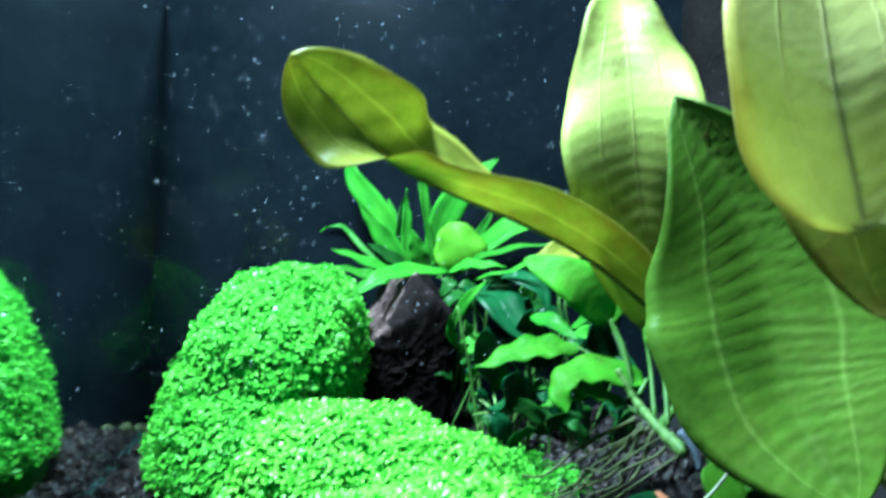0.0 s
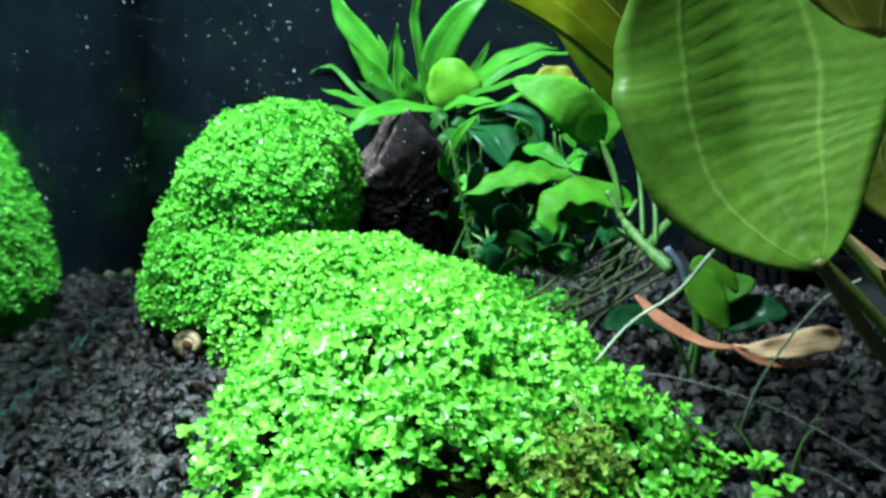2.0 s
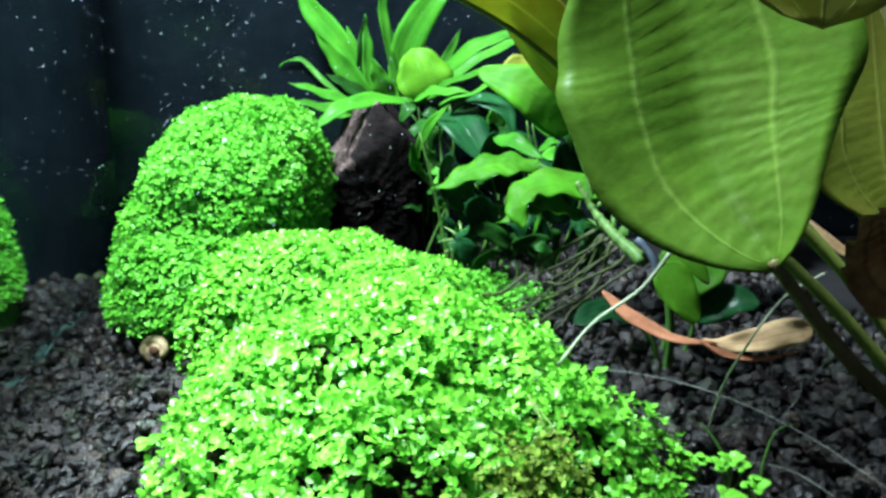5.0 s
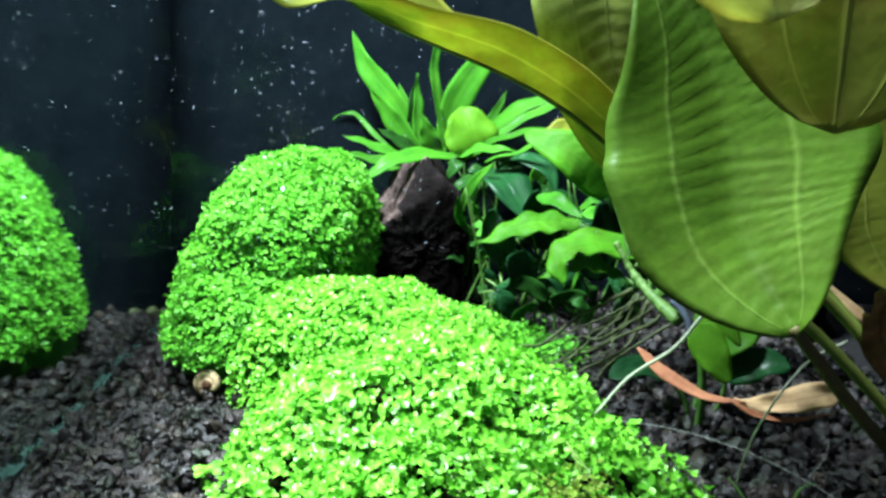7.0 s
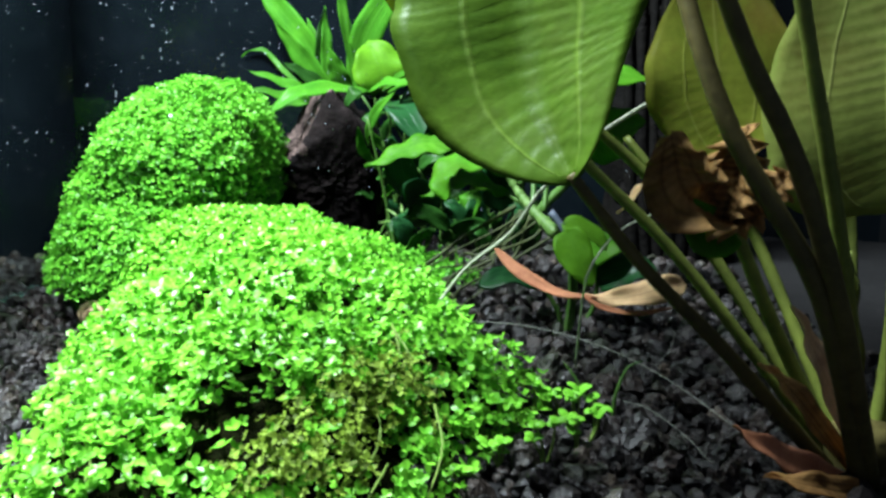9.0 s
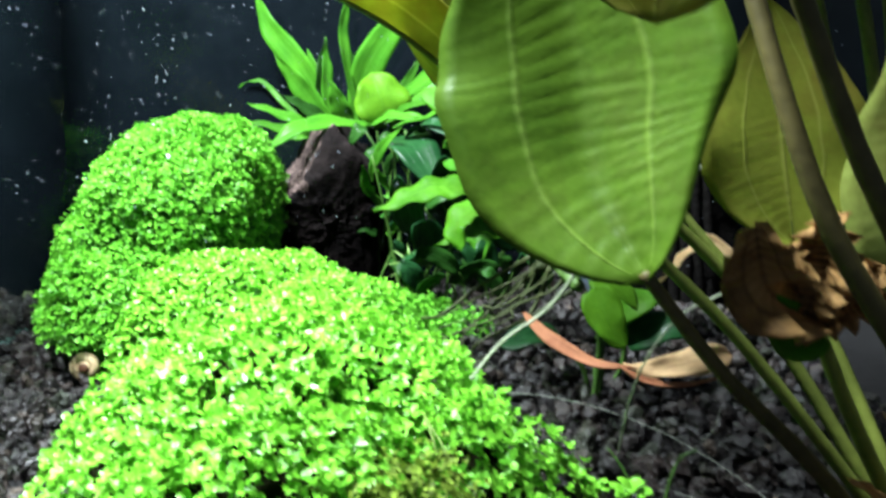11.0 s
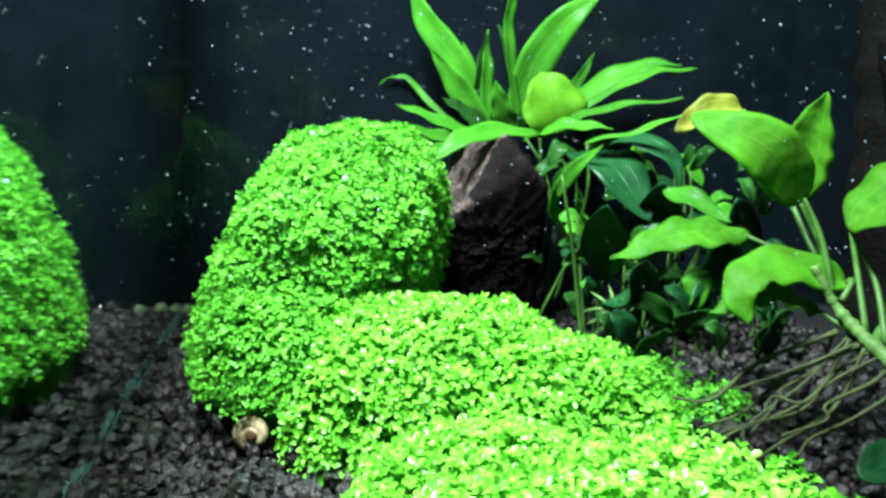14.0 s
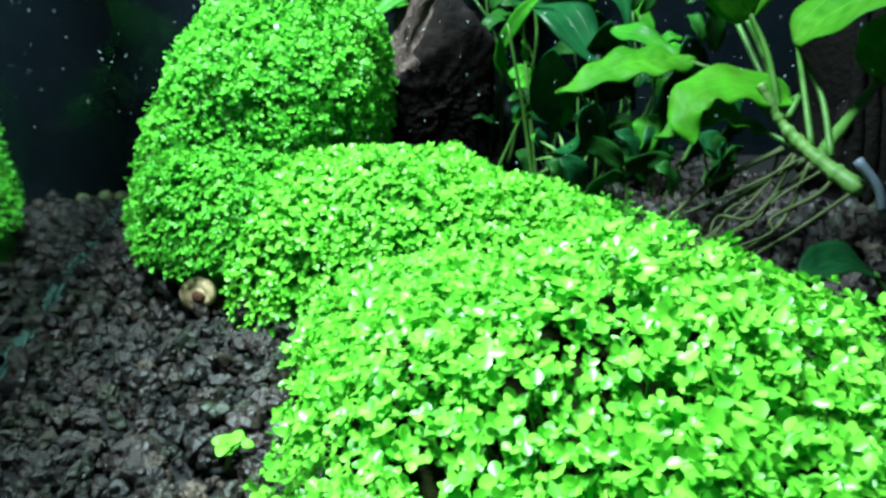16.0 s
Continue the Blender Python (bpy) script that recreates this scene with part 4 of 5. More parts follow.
# ---- large sword plant ----
sword = thing("sword_plant", (0.14, 0.18, 0.056), "large sword plant with broad green and yellowing ribbed leaves", "aquarium plant")
SWORD_LEAVES = [  # midrib, width, facing, material, kind, fold, wave, ribs, twist, lobe, label
    ([(0.079, 0.163, 0.1166), (0.0735, 0.174, 0.132), (0.0715, 0.180, 0.150), (0.066, 0.184, 0.170), (0.055, 0.188, 0.190)], 0.0490, (-0.30, -0.94, 0.10), SWORD, "ovate", 0.40, 0.0012, 0.00038, 0, 0.015, "broad green leaf with a pale midrib"),
    ([(0.056, 0.197, 0.145), (0.041, 0.195, 0.1565), (0.026, 0.193, 0.164), (0.010, 0.191, 0.170), (-0.001, 0.189, 0.175), (-0.009, 0.187, 0.182), (-0.016, 0.184, 0.189), (-0.021, 0.180, 0.194)], 0.029,
     [(0.0, 0.50, 0.85), (0.0, 0.1, 0.95), (0.0, -0.45, 0.9), (-0.35, -0.75, 0.5), (-0.40, -0.8, 0.35)], SWORD_OLD, "spear", [0.25, 0.6, 0.8, 0.3, 0.12], 0.0012, 0.0001, 0, 0.0, "yellow-brown leaf with a curled glossy tip"),
    ([(0.056, 0.200, 0.150), (0.051, 0.197, 0.168), (0.0485, 0.196, 0.188), (0.048, 0.203, 0.207), (0.049, 0.216, 0.224)], 0.030, (-0.3, -0.9, 0.2), SWORD_LIGHT, "ovate", 0.22, 0.0034, 0.0001, 0, 0.0, "olive leaf bent backward"),
    ([(0.066, 0.152, 0.228), (0.057, 0.134, 0.206), (0.054, 0.122, 0.180), (0.057, 0.119, 0.159)], 0.0265, (0.0, -1.0, 0.3), SWORD_YELLOW, "paddle", 0.16, 0.0014, 0.0002, 0, 0.0, "yellow-green leaf hanging down"),
    ([(0.092, 0.152, 0.222), (0.080, 0.141, 0.200), (0.073, 0.136, 0.175), (0.071, 0.135, 0.148)], 0.040, (-0.3, -1.0, 0.3), SWORD_OLD, "spoon", 0.15, 0.0010, 0.00008, 0, 0.0, "olive leaf hanging behind a yellow one"),
    # next four: unseen leaves above the view, added to shade the right-hand soil
    ([(0.085, 0.165, 0.262), (0.080, 0.140, 0.275), (0.070, 0.110, 0.270)], 0.050, (-0.1, -0.1, 1.0), SWORD, "oval", 0.15, 0.0010, 0.00008, 0, 0.0, ""),
    ([(0.110, 0.170, 0.250), (0.118, 0.140, 0.270), (0.122, 0.105, 0.268)], 0.052, (0.1, -0.1, 1.0), SWORD, "oval", 0.15, 0.0010, 0.00008, 0, 0.0, ""),
    ([(0.095, 0.200, 0.262), (0.040, 0.236, 0.292), (-0.045, 0.264, 0.286)], 0.086, (-0.1, 0.1, 1.0), SWORD, "oval", 0.15, 0.0010, 0.00008, 0, 0.0, ""),
    ([(0.125, 0.195, 0.255), (0.135, 0.230, 0.270), (0.140, 0.275, 0.270)], 0.052, (0.1, 0.1, 1.0), SWORD, "oval", 0.15, 0.0010, 0.00008, 0, 0.0, ""),
    ([(0.144, 0.180, 0.112), (0.140, 0.179, 0.130), (0.139, 0.180, 0.150), (0.138, 0.184, 0.178)], 0.044, (-0.50, -0.75, 0.40), SWORD_LIGHT, "heart", 0.22, 0.0008, 0.00010, 0, 0.03, "light olive leaf with raised cross ribs"),
    ([(0.121, 0.205, 0.118), (0.118, 0.205, 0.133), (0.116, 0.206, 0.148), (0.114, 0.208, 0.166)], 0.032, (-0.4, -0.85, 0.25), SWORD_OLD, "ovate", 0.2, 0.0012, 0.00010, 0, 0.02, ""),
]
for k, (pts, w, face, mat, kind, fold, wave, ribs, twist, lobe, label) in enumerate(SWORD_LEAVES):
    under(sword, blade("leaf", pts, w, face, mat, sword, kind, fold, wave, 2, ribs, 22, twist, 0.0004, 66, 14, lobe, label, 160 + k, SWORD_RIB if mat == SWORD else PETIOLE, 0.0003 if mat == SWORD else 0.0006))
for k, (pts, r0, r1, mat) in enumerate([
        ([(0.079, 0.163, 0.117), (0.093, 0.167, 0.101), (0.110, 0.172, 0.085), (0.134, 0.178, 0.060)], 0.0013, 0.0028, PETIOLE_DARK),
        ([(0.058, 0.195, 0.144), (0.087, 0.192, 0.118), (0.107, 0.188, 0.098), (0.138, 0.185, 0.060)], 0.0013, 0.0024, PETIOLE),
        ([(0.056, 0.200, 0.146), (0.084, 0.20, 0.130), (0.112, 0.198, 0.104), (0.140, 0.19, 0.060)], 0.0013, 0.0024, PETIOLE),
        ([(0.064, 0.152, 0.228), (0.084, 0.168, 0.190), (0.100, 0.157, 0.131), (0.120, 0.158, 0.098), (0.138, 0.172, 0.058)], 0.0016, 0.0030, PETIOLE_DARK),
        ([(0.092, 0.152, 0.222), (0.112, 0.158, 0.150), (0.128, 0.166, 0.100), (0.141, 0.178, 0.058)], 0.0014, 0.0026, PETIOLE),
        # next four: stalks added to carry the unseen shading leaves
        ([(0.085, 0.165, 0.262), (0.124, 0.215, 0.180), (0.142, 0.210, 0.110), (0.142, 0.186, 0.058)], 0.0014, 0.0026, PETIOLE),
        ([(0.110, 0.170, 0.250), (0.140, 0.212, 0.170), (0.148, 0.205, 0.110), (0.143, 0.186, 0.058)], 0.0014, 0.0026, PETIOLE),
        ([(0.095, 0.200, 0.262), (0.134, 0.216, 0.180), (0.144, 0.190, 0.058)], 0.0014, 0.0026, PETIOLE),
        ([(0.125, 0.195, 0.255), (0.146, 0.218, 0.160), (0.147, 0.190, 0.058)], 0.0014, 0.0026, PETIOLE),
        ([(0.144, 0.180, 0.112), (0.147, 0.183, 0.085), (0.146, 0.184, 0.058)], 0.0014, 0.0028, PETIOLE),
        ([(0.092, 0.150, 0.158), (0.103, 0.152, 0.136), (0.113, 0.154, 0.119), (0.124, 0.158, 0.094), (0.140, 0.172, 0.058)], 0.0017, 0.0030, PETIOLE_DARK),
        ([(0.100, 0.215, 0.124), (0.116, 0.205, 0.102), (0.140, 0.192, 0.060)], 0.0012, 0.0022, PETIOLE),
        ([(0.108, 0.222, 0.133), (0.126, 0.21, 0.108), (0.144, 0.192, 0.060)], 0.0014, 0.0024, PETIOLE),
        ([(0.112, 0.18, 0.110), (0.124, 0.182, 0.086), (0.140, 0.184, 0.058)], 0.0016, 0.0026, PETIOLE),
        ([(0.150, 0.165, 0.150), (0.148, 0.17, 0.100), (0.146, 0.18, 0.058)], 0.0016, 0.0030, PETIOLE_DARK),
        ([(0.160, 0.18, 0.150), (0.155, 0.182, 0.100), (0.148, 0.184, 0.058)], 0.0016, 0.0030, PETIOLE)]):
    under(sword, tube("petiole", pts, r0 * 0.8, r1 * 0.58, mat, sword, n=24, sides=10, rough=0.08))
under(sword, tube("rootstock", [(0.142, 0.182, 0.046), (0.142, 0.182, 0.058), (0.142, 0.181, 0.068)], 0.009, 0.0055, PETIOLE_DARK, sword, n=10, sides=14, rough=0.3))
under(sword, blade("leaf", [(0.108, 0.172, 0.109), (0.100, 0.168, 0.114), (0.096, 0.165, 0.124)], 0.016, (-0.55, -0.6, 0.6), ROTTEN, sword, "round", 0.3, 0.0026, 6, 0.0005, 11, 20, 0.0004, 30, 12, 0, "withered brown leaf", 181))
under(sword, blade("leaf", [(0.108, 0.172, 0.109), (0.110, 0.170, 0.118), (0.110, 0.168, 0.126)], 0.014, (-0.4, -0.6, 0.7), ROTTEN, sword, "oval", 0.4, 0.0028, 6, 0.0005, 11, -20, 0.0004, 22, 8, 0, "withered brown leaf", 182))
under(sword, blade("leaf", [(0.109, 0.171, 0.108), (0.115, 0.170, 0.113), (0.118, 0.168, 0.118)], 0.012, (-0.3, -0.6, 0.7), ROTTEN, sword, "round", 0.4, 0.0024, 6, 0.0005, 11, 0, 0.0004, 20, 8, 0, "withered brown leaf", 183))
under(sword, blade("leaf", [(0.110, 0.172, 0.108), (0.105, 0.170, 0.107), (0.099, 0.169, 0.113)], 0.010, (-0.2, -1, 0.5), BROAD, sword, "oval", 0.2, 0.0006, 2, 0, 7, 0, 0.0004, 16, 6, 0, "small green leaf", 184))

for k, (pts, w, mat) in enumerate([
        ([(0.127, 0.224, 0.104), (0.116, 0.236, 0.114), (0.110, 0.237, 0.111), (0.104, 0.238, 0.104)], 0.0036, DEAD),
        ([(0.141, 0.176, 0.060), (0.128, 0.171, 0.082), (0.121, 0.169, 0.094)], 0.0050, DEAD),
        ([(0.138, 0.172, 0.058), (0.121, 0.167, 0.066), (0.110, 0.165, 0.073)], 0.0060, DEAD_RED),
        ([(0.138, 0.174, 0.060), (0.123, 0.169, 0.077), (0.115, 0.167, 0.084)], 0.0045, ROTTEN),
        ([(0.139, 0.170, 0.058), (0.126, 0.162, 0.063), (0.114, 0.160, 0.066)], 0.0055, ROTTEN),
        ([(0.146, 0.172, 0.058), (0.142, 0.166, 0.080), (0.136, 0.163, 0.096)], 0.0060, ROTTEN),
        ([(0.140, 0.178, 0.062), (0.134, 0.173, 0.086), (0.131, 0.170, 0.104)], 0.0040, PETIOLE)]):
    under(sword, blade("sheath", pts, w, (-0.4, -0.8, 0.4), mat, sword, "lance", 0.5, 0.0008, 3, 0.0001, 8, 40, 0.0003, 20, 6, 0, "withered leaf sheath", 220 + k))

# ---- fallen leaf, threads, snail, pebbles ----
dead = thing("fallen_leaf", (0.1, 0.25, 0.06), "fallen tan leaf with a reddish twisted stalk lying on the soil", "leaf")
under(dead, blade("blade", [(0.099, 0.250, 0.079), (0.108, 0.249, 0.079), (0.118, 0.247, 0.082), (0.126, 0.246, 0.084)], 0.0080, (-0.05, -0.75, 0.75), DEAD, dead, "paddle", 0.12, 0.0016, 2, 0.0003, 9, 35, 0.0004, 22, 6, 0, "", 201))
under(dead, blade("stalk", [(0.073, 0.262, 0.091), (0.080, 0.257, 0.085), (0.090, 0.252, 0.080), (0.102, 0.249, 0.079)], 0.0042, (-0.1, -0.7, 0.7), DEAD_RED, dead, "lance", 0.3, 0.0004, 2, 0, 6, 0, 0.0005, 18, 4, 0, "reddish stalk", 202))
under(dead, blade("strip", [(0.097, 0.249, 0.080), (0.105, 0.247, 0.076), (0.115, 0.247, 0.0755), (0.126, 0.249, 0.077)], 0.0018, (-0.1, -0.7, 0.7), DEAD_RED, dead, "lance", 0.3, 0.0004, 2, 0, 6, 0, 0.0005, 18, 4, 0, "", 203))


def on_soil(points, lift=0.0006):
    return [(x, y, soil_height(x, y) + lift + h) for x, y, h in points]


for pts, r, mat, label in [
        ([(0.0925, 0.228, 0.060), (0.0905, 0.212, 0.080), (0.0885, 0.195, 0.094), (0.0915, 0.192, 0.1015), (0.0965, 0.194, 0.1055), (0.1035, 0.196, 0.1085)], 0.00028, ROOT_PALE, "pale root arching up from the soil to the sword plant"),
        (on_soil([(0.062, 0.262, 0.012), (0.082, 0.250, 0.011), (0.101, 0.237, 0.009), (0.115, 0.222, 0.006), (0.126, 0.204, 0.0)]), 0.00015, ROOT_THIN, "pale thin root arching over the soil"),
        (on_soil([(0.099, 0.215, 0.002), (0.106, 0.208, 0.003), (0.111, 0.193, 0.002), (0.113, 0.181, 0.0)]), 0.00013, ROOT_THIN, "pale thin root lying on the soil"),
        (on_soil([(0.116, 0.238, 0.0), (0.1165, 0.239, 0.003), (0.121, 0.241, 0.007), (0.1225, 0.242, 0.012)]), 0.00013, ROOT_THIN, "thin bent pale root on the soil")]:
    ob = tube("loose_root", pts, r, r * 0.8, mat, None, "", n=20, sides=6)
    tagged(ob, label, "root", "loose roots")
for pts, label in [(on_soil([(0.0985, 0.208, 0.0), (0.099, 0.208, 0.006), (0.1015, 0.209, 0.012), (0.105, 0.209, 0.014)]), "thin green grass blade growing from the soil"),
                   (on_soil([(0.094, 0.214, 0.0), (0.091, 0.216, 0.006), (0.088, 0.218, 0.010)]), "thin green grass blade leaning over the soil")]:
    tagged(tube("grass_blade", pts, 0.0005, 0.0002, STEM, None, "", n=14, sides=6), label, "grass", "grass blades")


def build_snail():
    x, y = -0.0985, 0.370
    ob = thing("snail_shell", (x, y, soil_height(x, y)), "small tan coiled snail shell lying on the soil", "snail shell")
    z = soil_height(x, y) + 0.0062
    pts = []
    for k in range(26):
        a = -k * 0.52 - 1.4
        r = 0.0052 * (1 - k / 30)
        pts.append((x + r * math.cos(a), y - 0.0006 * k / 4, z + r * 0.85 * math.sin(a)))
    under(ob, tube("shell", pts, 0.0031, 0.0007, SHELL, ob, n=70, sides=10, rough=0.06))
    # a solid ball, coloured dark like the shade inside the shell's opening
    bm = bmesh.new()
    bmesh.ops.create_uvsphere(bm, u_segments=12, v_segments=8, radius=0.0022)
    for v in bm.verts:
        v.co = Vector((v.co.x, v.co.y * 0.5, v.co.z)) + Vector((x, y - 0.0042, z))
    under(ob, part("mouth", bm, MOUTH_SHADE, ob, "solid dark ball standing for the shade in the opening"))


build_snail()


def pebble(x, y, r, material, label, seed, lift=0.4):
    bm = bmesh.new()
    rg = random.Random(seed)
    off = Vector((rg.random() * 9, rg.random() * 9, 0))
    for v in bmesh.ops.create_icosphere(bm, subdivisions=3, radius=1.0)["verts"]:
        d = v.co.copy()
        v.co = d * r * (1 + 0.16 * noise.noise(d * 1.6 + off))
        v.co.z *= 0.8
    ob = thing("pebble", (x, y, soil_height(x, y)), label, "pebble", "round pebbles")
    o = part("body", bm, material, ob)
    o.location = (0, 0, r * lift)
    return ob


for k, (x, y, r) in enumerate([(-0.124, 0.421, 0.0042), (-0.137, 0.430, 0.0034), (-0.112, 0.412, 0.0036), (-0.130, 0.412, 0.003), (-0.194, 0.560, 0.004), (-0.186, 0.562, 0.0045), (-0.174, 0.561, 0.004), (-0.118, 0.405, 0.0028)]):
    pebble(x, y, r, PEBBLE, "small round algae-green pebble on the soil", 300 + k)


def sprout(x, y, count, size, seed, label, height=0.006):
    """A little rooted stem with pairs of round leaves."""
    rg = random.Random(seed)
    z = soil_height(x, y) - 0.0005
    ob = thing("sprout", (x, y, z), label, "plantlet", "sprouts on the soil")
    for k in range(count):
        a = rg.uniform(0, 6.28)
        top = Vector((x + 0.6 * height * math.cos(a) * rg.random(), y + 0.6 * height * math.sin(a) * rg.random(), z + height * rg.uniform(0.6, 1.2)))
        under(ob, tube("stem", [(x, y, z), ((x + top.x) / 2 + 0.0006, (y + top.y) / 2, (z + top.z) / 2), tuple(top)], 0.00035, 0.00025, RUNNER, ob, n=6, sides=5))
        turn = rg.uniform(0, 6.28)
        for j in range(4):
            b = turn + j * 1.571
            tip = top + Vector((math.cos(b), math.sin(b), rg.uniform(-0.1, 0.9))) * size * rg.uniform(0.6, 1.1)
            mid = (top + tip) / 2 + Vector((0, 0, 0.0004))
            under(ob, blade("leaf", [tuple(top), tuple(mid), tuple(tip)], size * 0.8, (0, -0.3, 1), CARPET, ob, "round", 0.1, 0, 2, 0, 6, 0, 0.00015, 6, 4, seed=seed + j))


sprout(-0.064, 0.266, 3, 0.0042, 1, "tiny bright green sprout growing alone in the soil", 0.007)
for k, (x, y) in enumerate([(0.066, 0.222), (0.069, 0.208), (0.074, 0.199), (0.080, 0.212), (0.085, 0.211), (0.088, 0.202), (0.091, 0.196), (0.078, 0.222), (0.070, 0.184), (0.079, 0.182), (0.087, 0.190), (0.067, 0.192), (0.062, 0.176)]):
    sprout(x, y, 3 + k % 3, 0.0027, 40 + k, "small bright green sprout beside the carpet plant", (0.005, 0.009, 0.006, 0.007)[k % 4])
for k, (x, y) in enumerate([(-0.034, 0.462), (-0.026, 0.466), (-0.019, 0.462), (-0.04, 0.455), (0.041, 0.40), (0.046, 0.398), (0.05, 0.403), (0.038, 0.405)]):
    sprout(x, y, 4, 0.0030, 60 + k, "small dull green sprout in the shade behind the carpet", 0.018 if k < 4 else 0.012)

# bubbles on the mound
for d in [(-0.16, 0.42, 0.95), (0.45, 0.05, 0.95), (-0.75, -0.35, 0.62), (-0.95, -0.45, 0.12), (-0.42, -0.2, 0.9), (0.1, -0.75, 0.75)]:
    l = BACK_LUMPS[0]
    d = np.array(d) / np.sum(np.abs(np.array(d)) ** 2.5) ** 0.4
    x, y, z = l["c"] + l["r"] * d * 1.045 + np.array((l["lean"] * l["r"][2] * d[2], 0, 0))
    bm = bmesh.new()
    bmesh.ops.create_uvsphere(bm, u_segments=12, v_segments=8, radius=0.0010)
    ob = thing("bubble", (x, y, z), "tiny clear gas bubble clinging to the leaves", "bubble", "bubbles on the mound")
    part("body", bm, BUBBLE, ob)


# ---- soil grains ----
def grain_mesh(seed, material, fine):
    """A lumpy porous granule of burnt clay, about one unit in radius."""
    bm = bmesh.new()
    rg = random.Random(seed * 7 + 3)
    off = Vector((seed * 1.7, seed * 0.9, 0.4))
    cuts = [(Vector((rg.gauss(0, 1), rg.gauss(0, 1), rg.gauss(0, 1))).normalized(), rg.uniform(0.62, 1.0)) for _ in range(11)]
    for v in bmesh.ops.create_icosphere(bm, subdivisions=3 if fine else 2, radius=1.0)["verts"]:
        d = v.co.copy()
        r = min([1.35] + [h / max(d.dot(c), 1e-3) for c, h in cuts])
        r *= 1 + 0.30 * noise.noise(d * 1.3 + off) + 0.22 * noise.noise(d * 3.0 + off) - 0.25 * max(0.0, noise.noise(d * 4.5 + off))
        if fine:
            r += 0.12 * noise.noise(d * 9 + off)
        v.co = d * r
        v.co.z *= 0.85
    me = bpy.data.meshes.new("grain")
    bm.to_mesh(me)
    bm.free()
    me.materials.append(material)
    return me


GRAINS = [grain_mesh(k, GRAIN_PIECE, True) for k in range(12)]
COARSE = [grain_mesh(k, GRAIN, False) for k in range(12)]


def free_soil(x, y):
    p = np.array([(x, y, soil_height(x, y) + 0.002)])
    return not any(inside(l, p, 0.9)[0] for l in ALL_LUMPS)


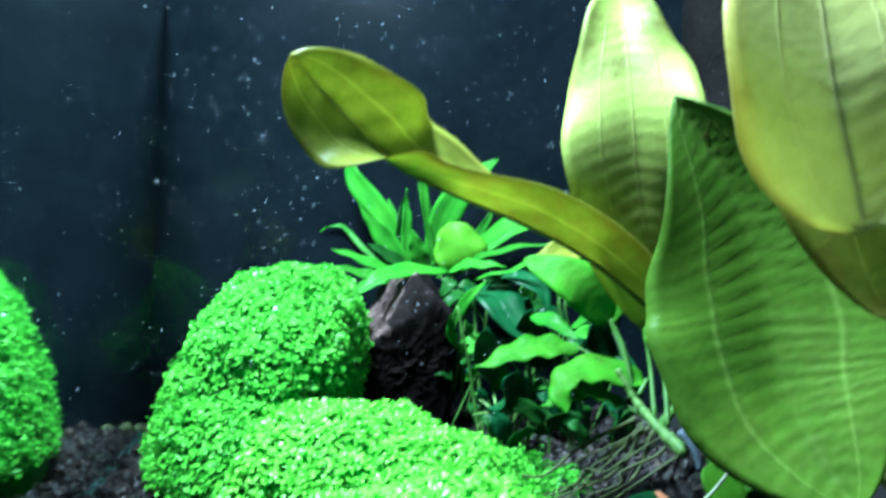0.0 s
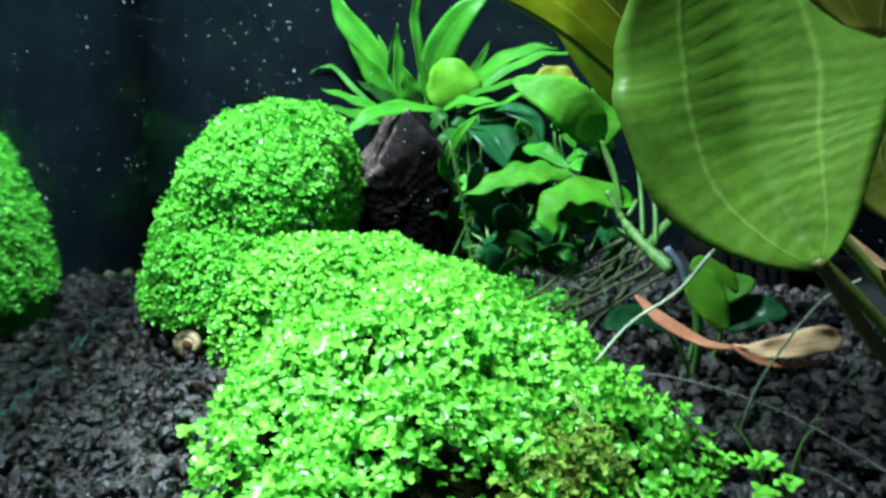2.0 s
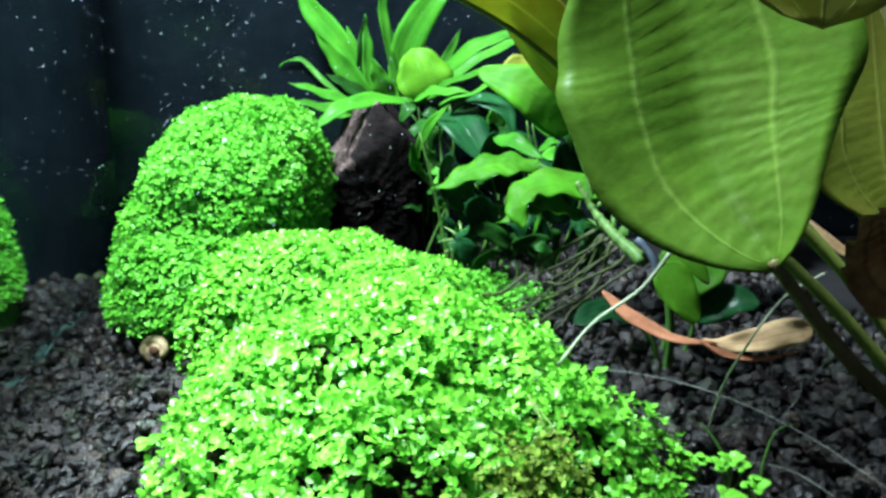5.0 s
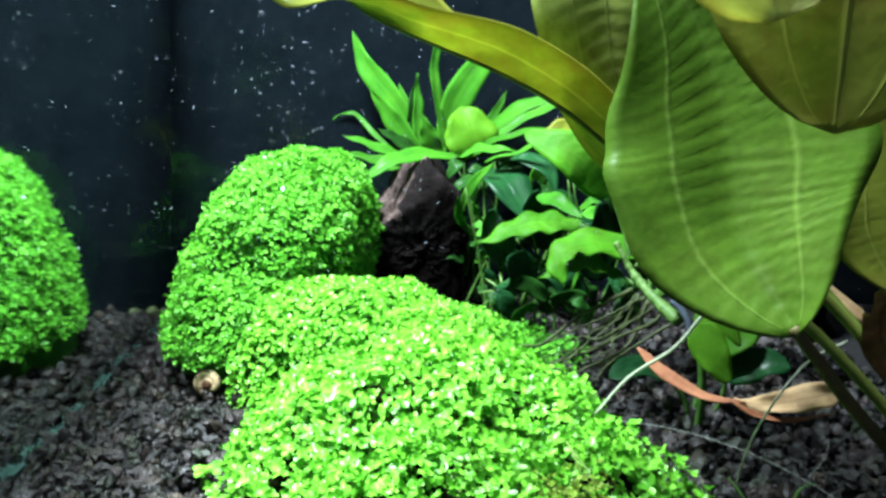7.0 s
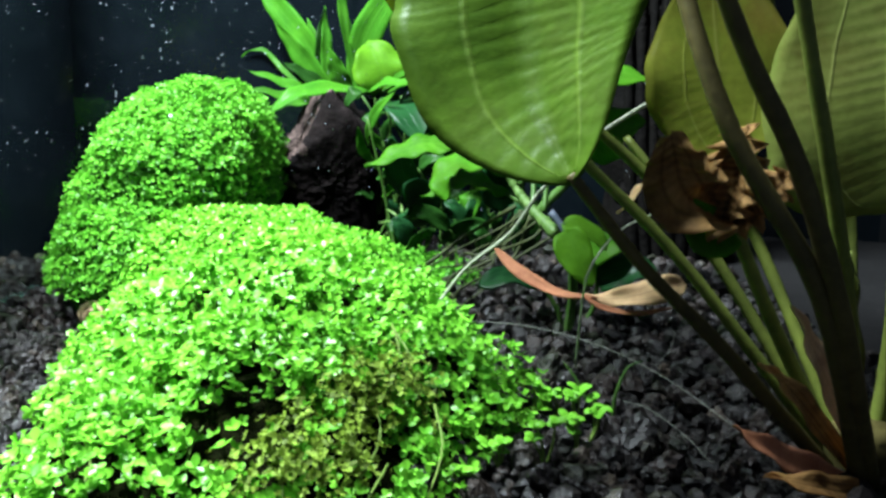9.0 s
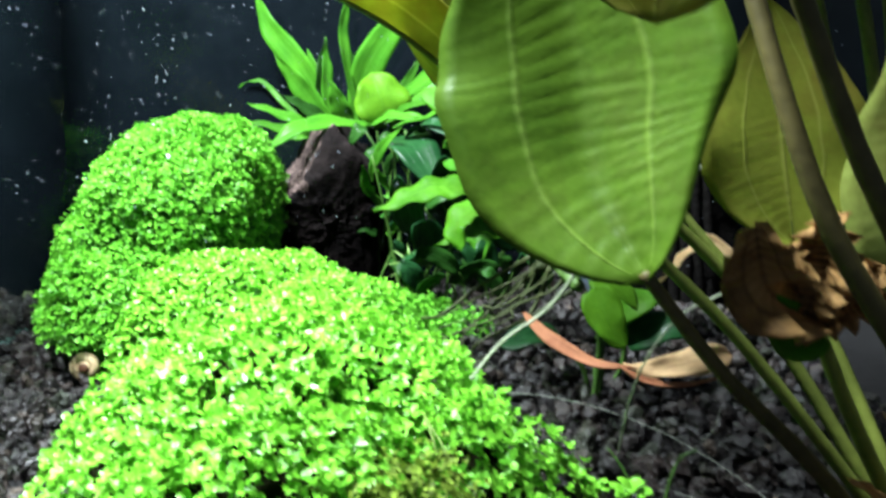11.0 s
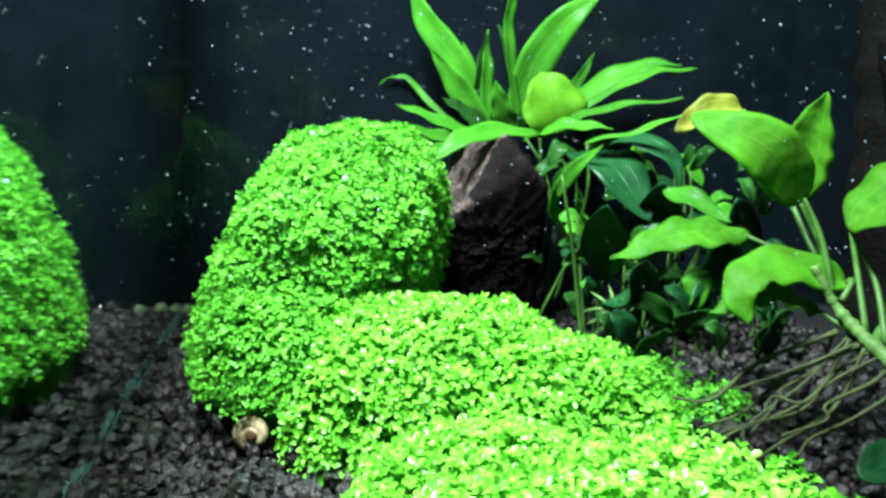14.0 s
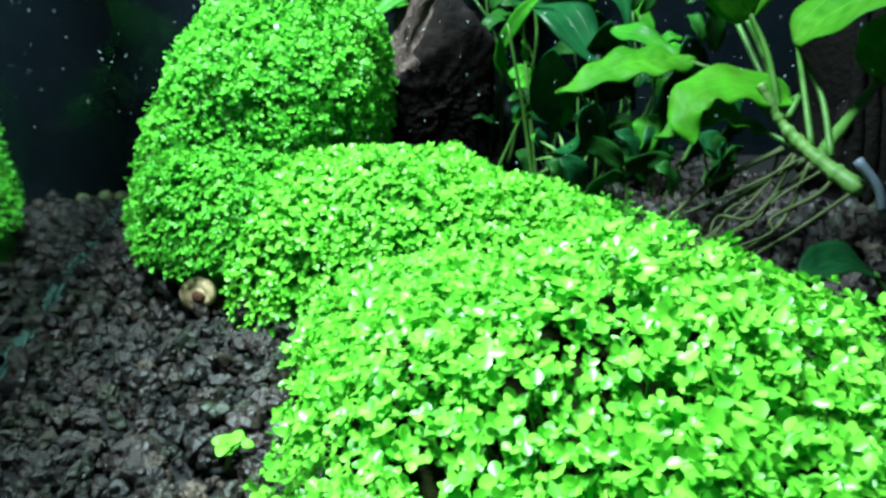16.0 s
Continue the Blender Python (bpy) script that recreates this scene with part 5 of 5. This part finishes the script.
def scatter_grains():
    rg = random.Random(11)
    spots, cells = [], {}
    for k in range(60000):
        y = rg.uniform(0.10, BACK_Y - 0.003)
        x = rg.uniform(wall_x(y) + 0.002, 0.19 if y < 0.42 else 0.14)
        r = rg.choice((0.0024, 0.0029, 0.0034, 0.0039)) if k < 9000 else rg.choice((0.0010, 0.0013, 0.0017, 0.0022))
        i, j = int(x / 0.004), int(y / 0.004)
        near = (q for a in (-1, 0, 1) for c in (-1, 0, 1) for q in cells.get((i + a, j + c), ()))
        if any((x - q[0]) ** 2 + (y - q[1]) ** 2 < (0.80 * (r + q[2])) ** 2 for q in near) or not free_soil(x, y):
            continue
        cells.setdefault((i, j), []).append((x, y, r))
        spots.append((x, y, r))
    near = [s for s in spots if -0.10 < s[0] < -0.045 and 0.22 < s[1] < 0.32][:190] + [s for s in spots if 0.08 < s[0] < 0.125 and 0.18 < s[1] < 0.24][:110]
    chosen = set(near)
    for x, y, r in near:
        ob = new("grain", GRAINS[rg.randrange(12)])
        ob.parent = ground
        ob.matrix_basis = Matrix.LocRotScale((x, y, soil_height(x, y) - 0.0012 + r * rg.uniform(-0.4, 1.0)), Euler((rg.random() * 6.3, rg.random() * 6.3, rg.random() * 6.3)), (r, r * rg.uniform(0.8, 1.2), r))
    shapes = [[(np.array([v.co[:] for v in m.vertices]), np.array([tuple(f.vertices) for f in m.polygons])) for m in kind] for kind in (COARSE, GRAINS)]
    for fine in (0, 1):
        verts, faces, base = [], [], 0
        for x, y, r in spots:
            close = (-0.13 < x < -0.04 and y < 0.36) or (0.07 < x < 0.135 and 0.17 < y < 0.26)
            if (x, y, r) in chosen or close != bool(fine):
                continue
            tv, tf = shapes[fine][rg.randrange(12)]
            rot = np.array(Euler((rg.random() * 6.3, rg.random() * 6.3, rg.random() * 6.3)).to_matrix())
            verts.append(tv @ rot.T * r + np.array((x, y, soil_height(x, y) - 0.0012 + r * rg.uniform(-0.4, 1.0))))
            faces.append(tf + base)
            base += len(tv)
        ob = mesh_object("grains", np.vstack(verts), np.vstack(faces).tolist(), GRAIN, ground, False, "loose black soil grains")
        ob["kind"] = "stuff"


scatter_grains()


# ---- algae along the foot of the side glass, specks in the water ----
def build_algae():
    rg = random.Random(21)
    verts, faces = [], []
    for k in range(2600):
        y = rg.uniform(0.22, 0.56)
        if noise.noise((3.0, y * 38, 0.5)) < -0.75:
            continue
        x = wall_x(y) + 0.0006
        z = soil_height(x, y) - 0.001
        h = rg.uniform(0.001, 0.0045) * (0.5 + 0.9 * abs(noise.noise((0, y * 60, 0))))
        w = rg.uniform(0.0002, 0.0005)
        lean = rg.uniform(-0.003, 0.003)
        out = rg.uniform(0.0002, 0.0030)
        b = len(verts)
        verts += [(x, y - w, z), (x, y + w, z), (x + out * 0.6, y + w * 0.8 + lean * 0.5, z + h * 0.6), (x + out * 0.6, y - w * 0.8 + lean * 0.5, z + h * 0.6), (x + out, y + lean, z + h)]
        faces += [(b, b + 1, b + 2, b + 3), (b + 3, b + 2, b + 4)]
    ob = mesh_object("algae_fringe", verts, faces, ALGAE)
    return tagged(ob, "thin teal fringe of algae along the foot of the glass", "algae", "", "stuff")


build_algae()


def build_specks():
    rg = random.Random(33)
    tetra = [(0, 0, 1), (0.94, 0, -0.33), (-0.47, 0.82, -0.33), (-0.47, -0.82, -0.33), (0, 0, -1), (0.5, 0.5, 0.6)]
    shape = [(0, 1, 5), (0, 5, 2), (5, 1, 2), (0, 2, 3), (0, 3, 1), (4, 2, 1), (4, 3, 2), (4, 1, 3)]
    verts, faces = [], []
    for k in range(1800):
        y = rg.uniform(0.24, 0.56)
        x = rg.uniform(wall_x(y) + 0.004, 0.16)
        z = rg.uniform(0.10, 0.32)
        r = rg.choice((0.00018, 0.00022, 0.00028, 0.00045)) * (0.35 + 0.66 * y)
        b = len(verts)
        verts += [(x + r * q[0], y + r * q[1], z + r * q[2] * 1.3) for q in tetra]
        faces += [tuple(b + i for i in f) for f in shape]
    ob = mesh_object("drifting_specks", verts, faces, SPECK)
    return tagged(ob, "fine white debris specks suspended in the water", "debris", "", "stuff")


build_specks()
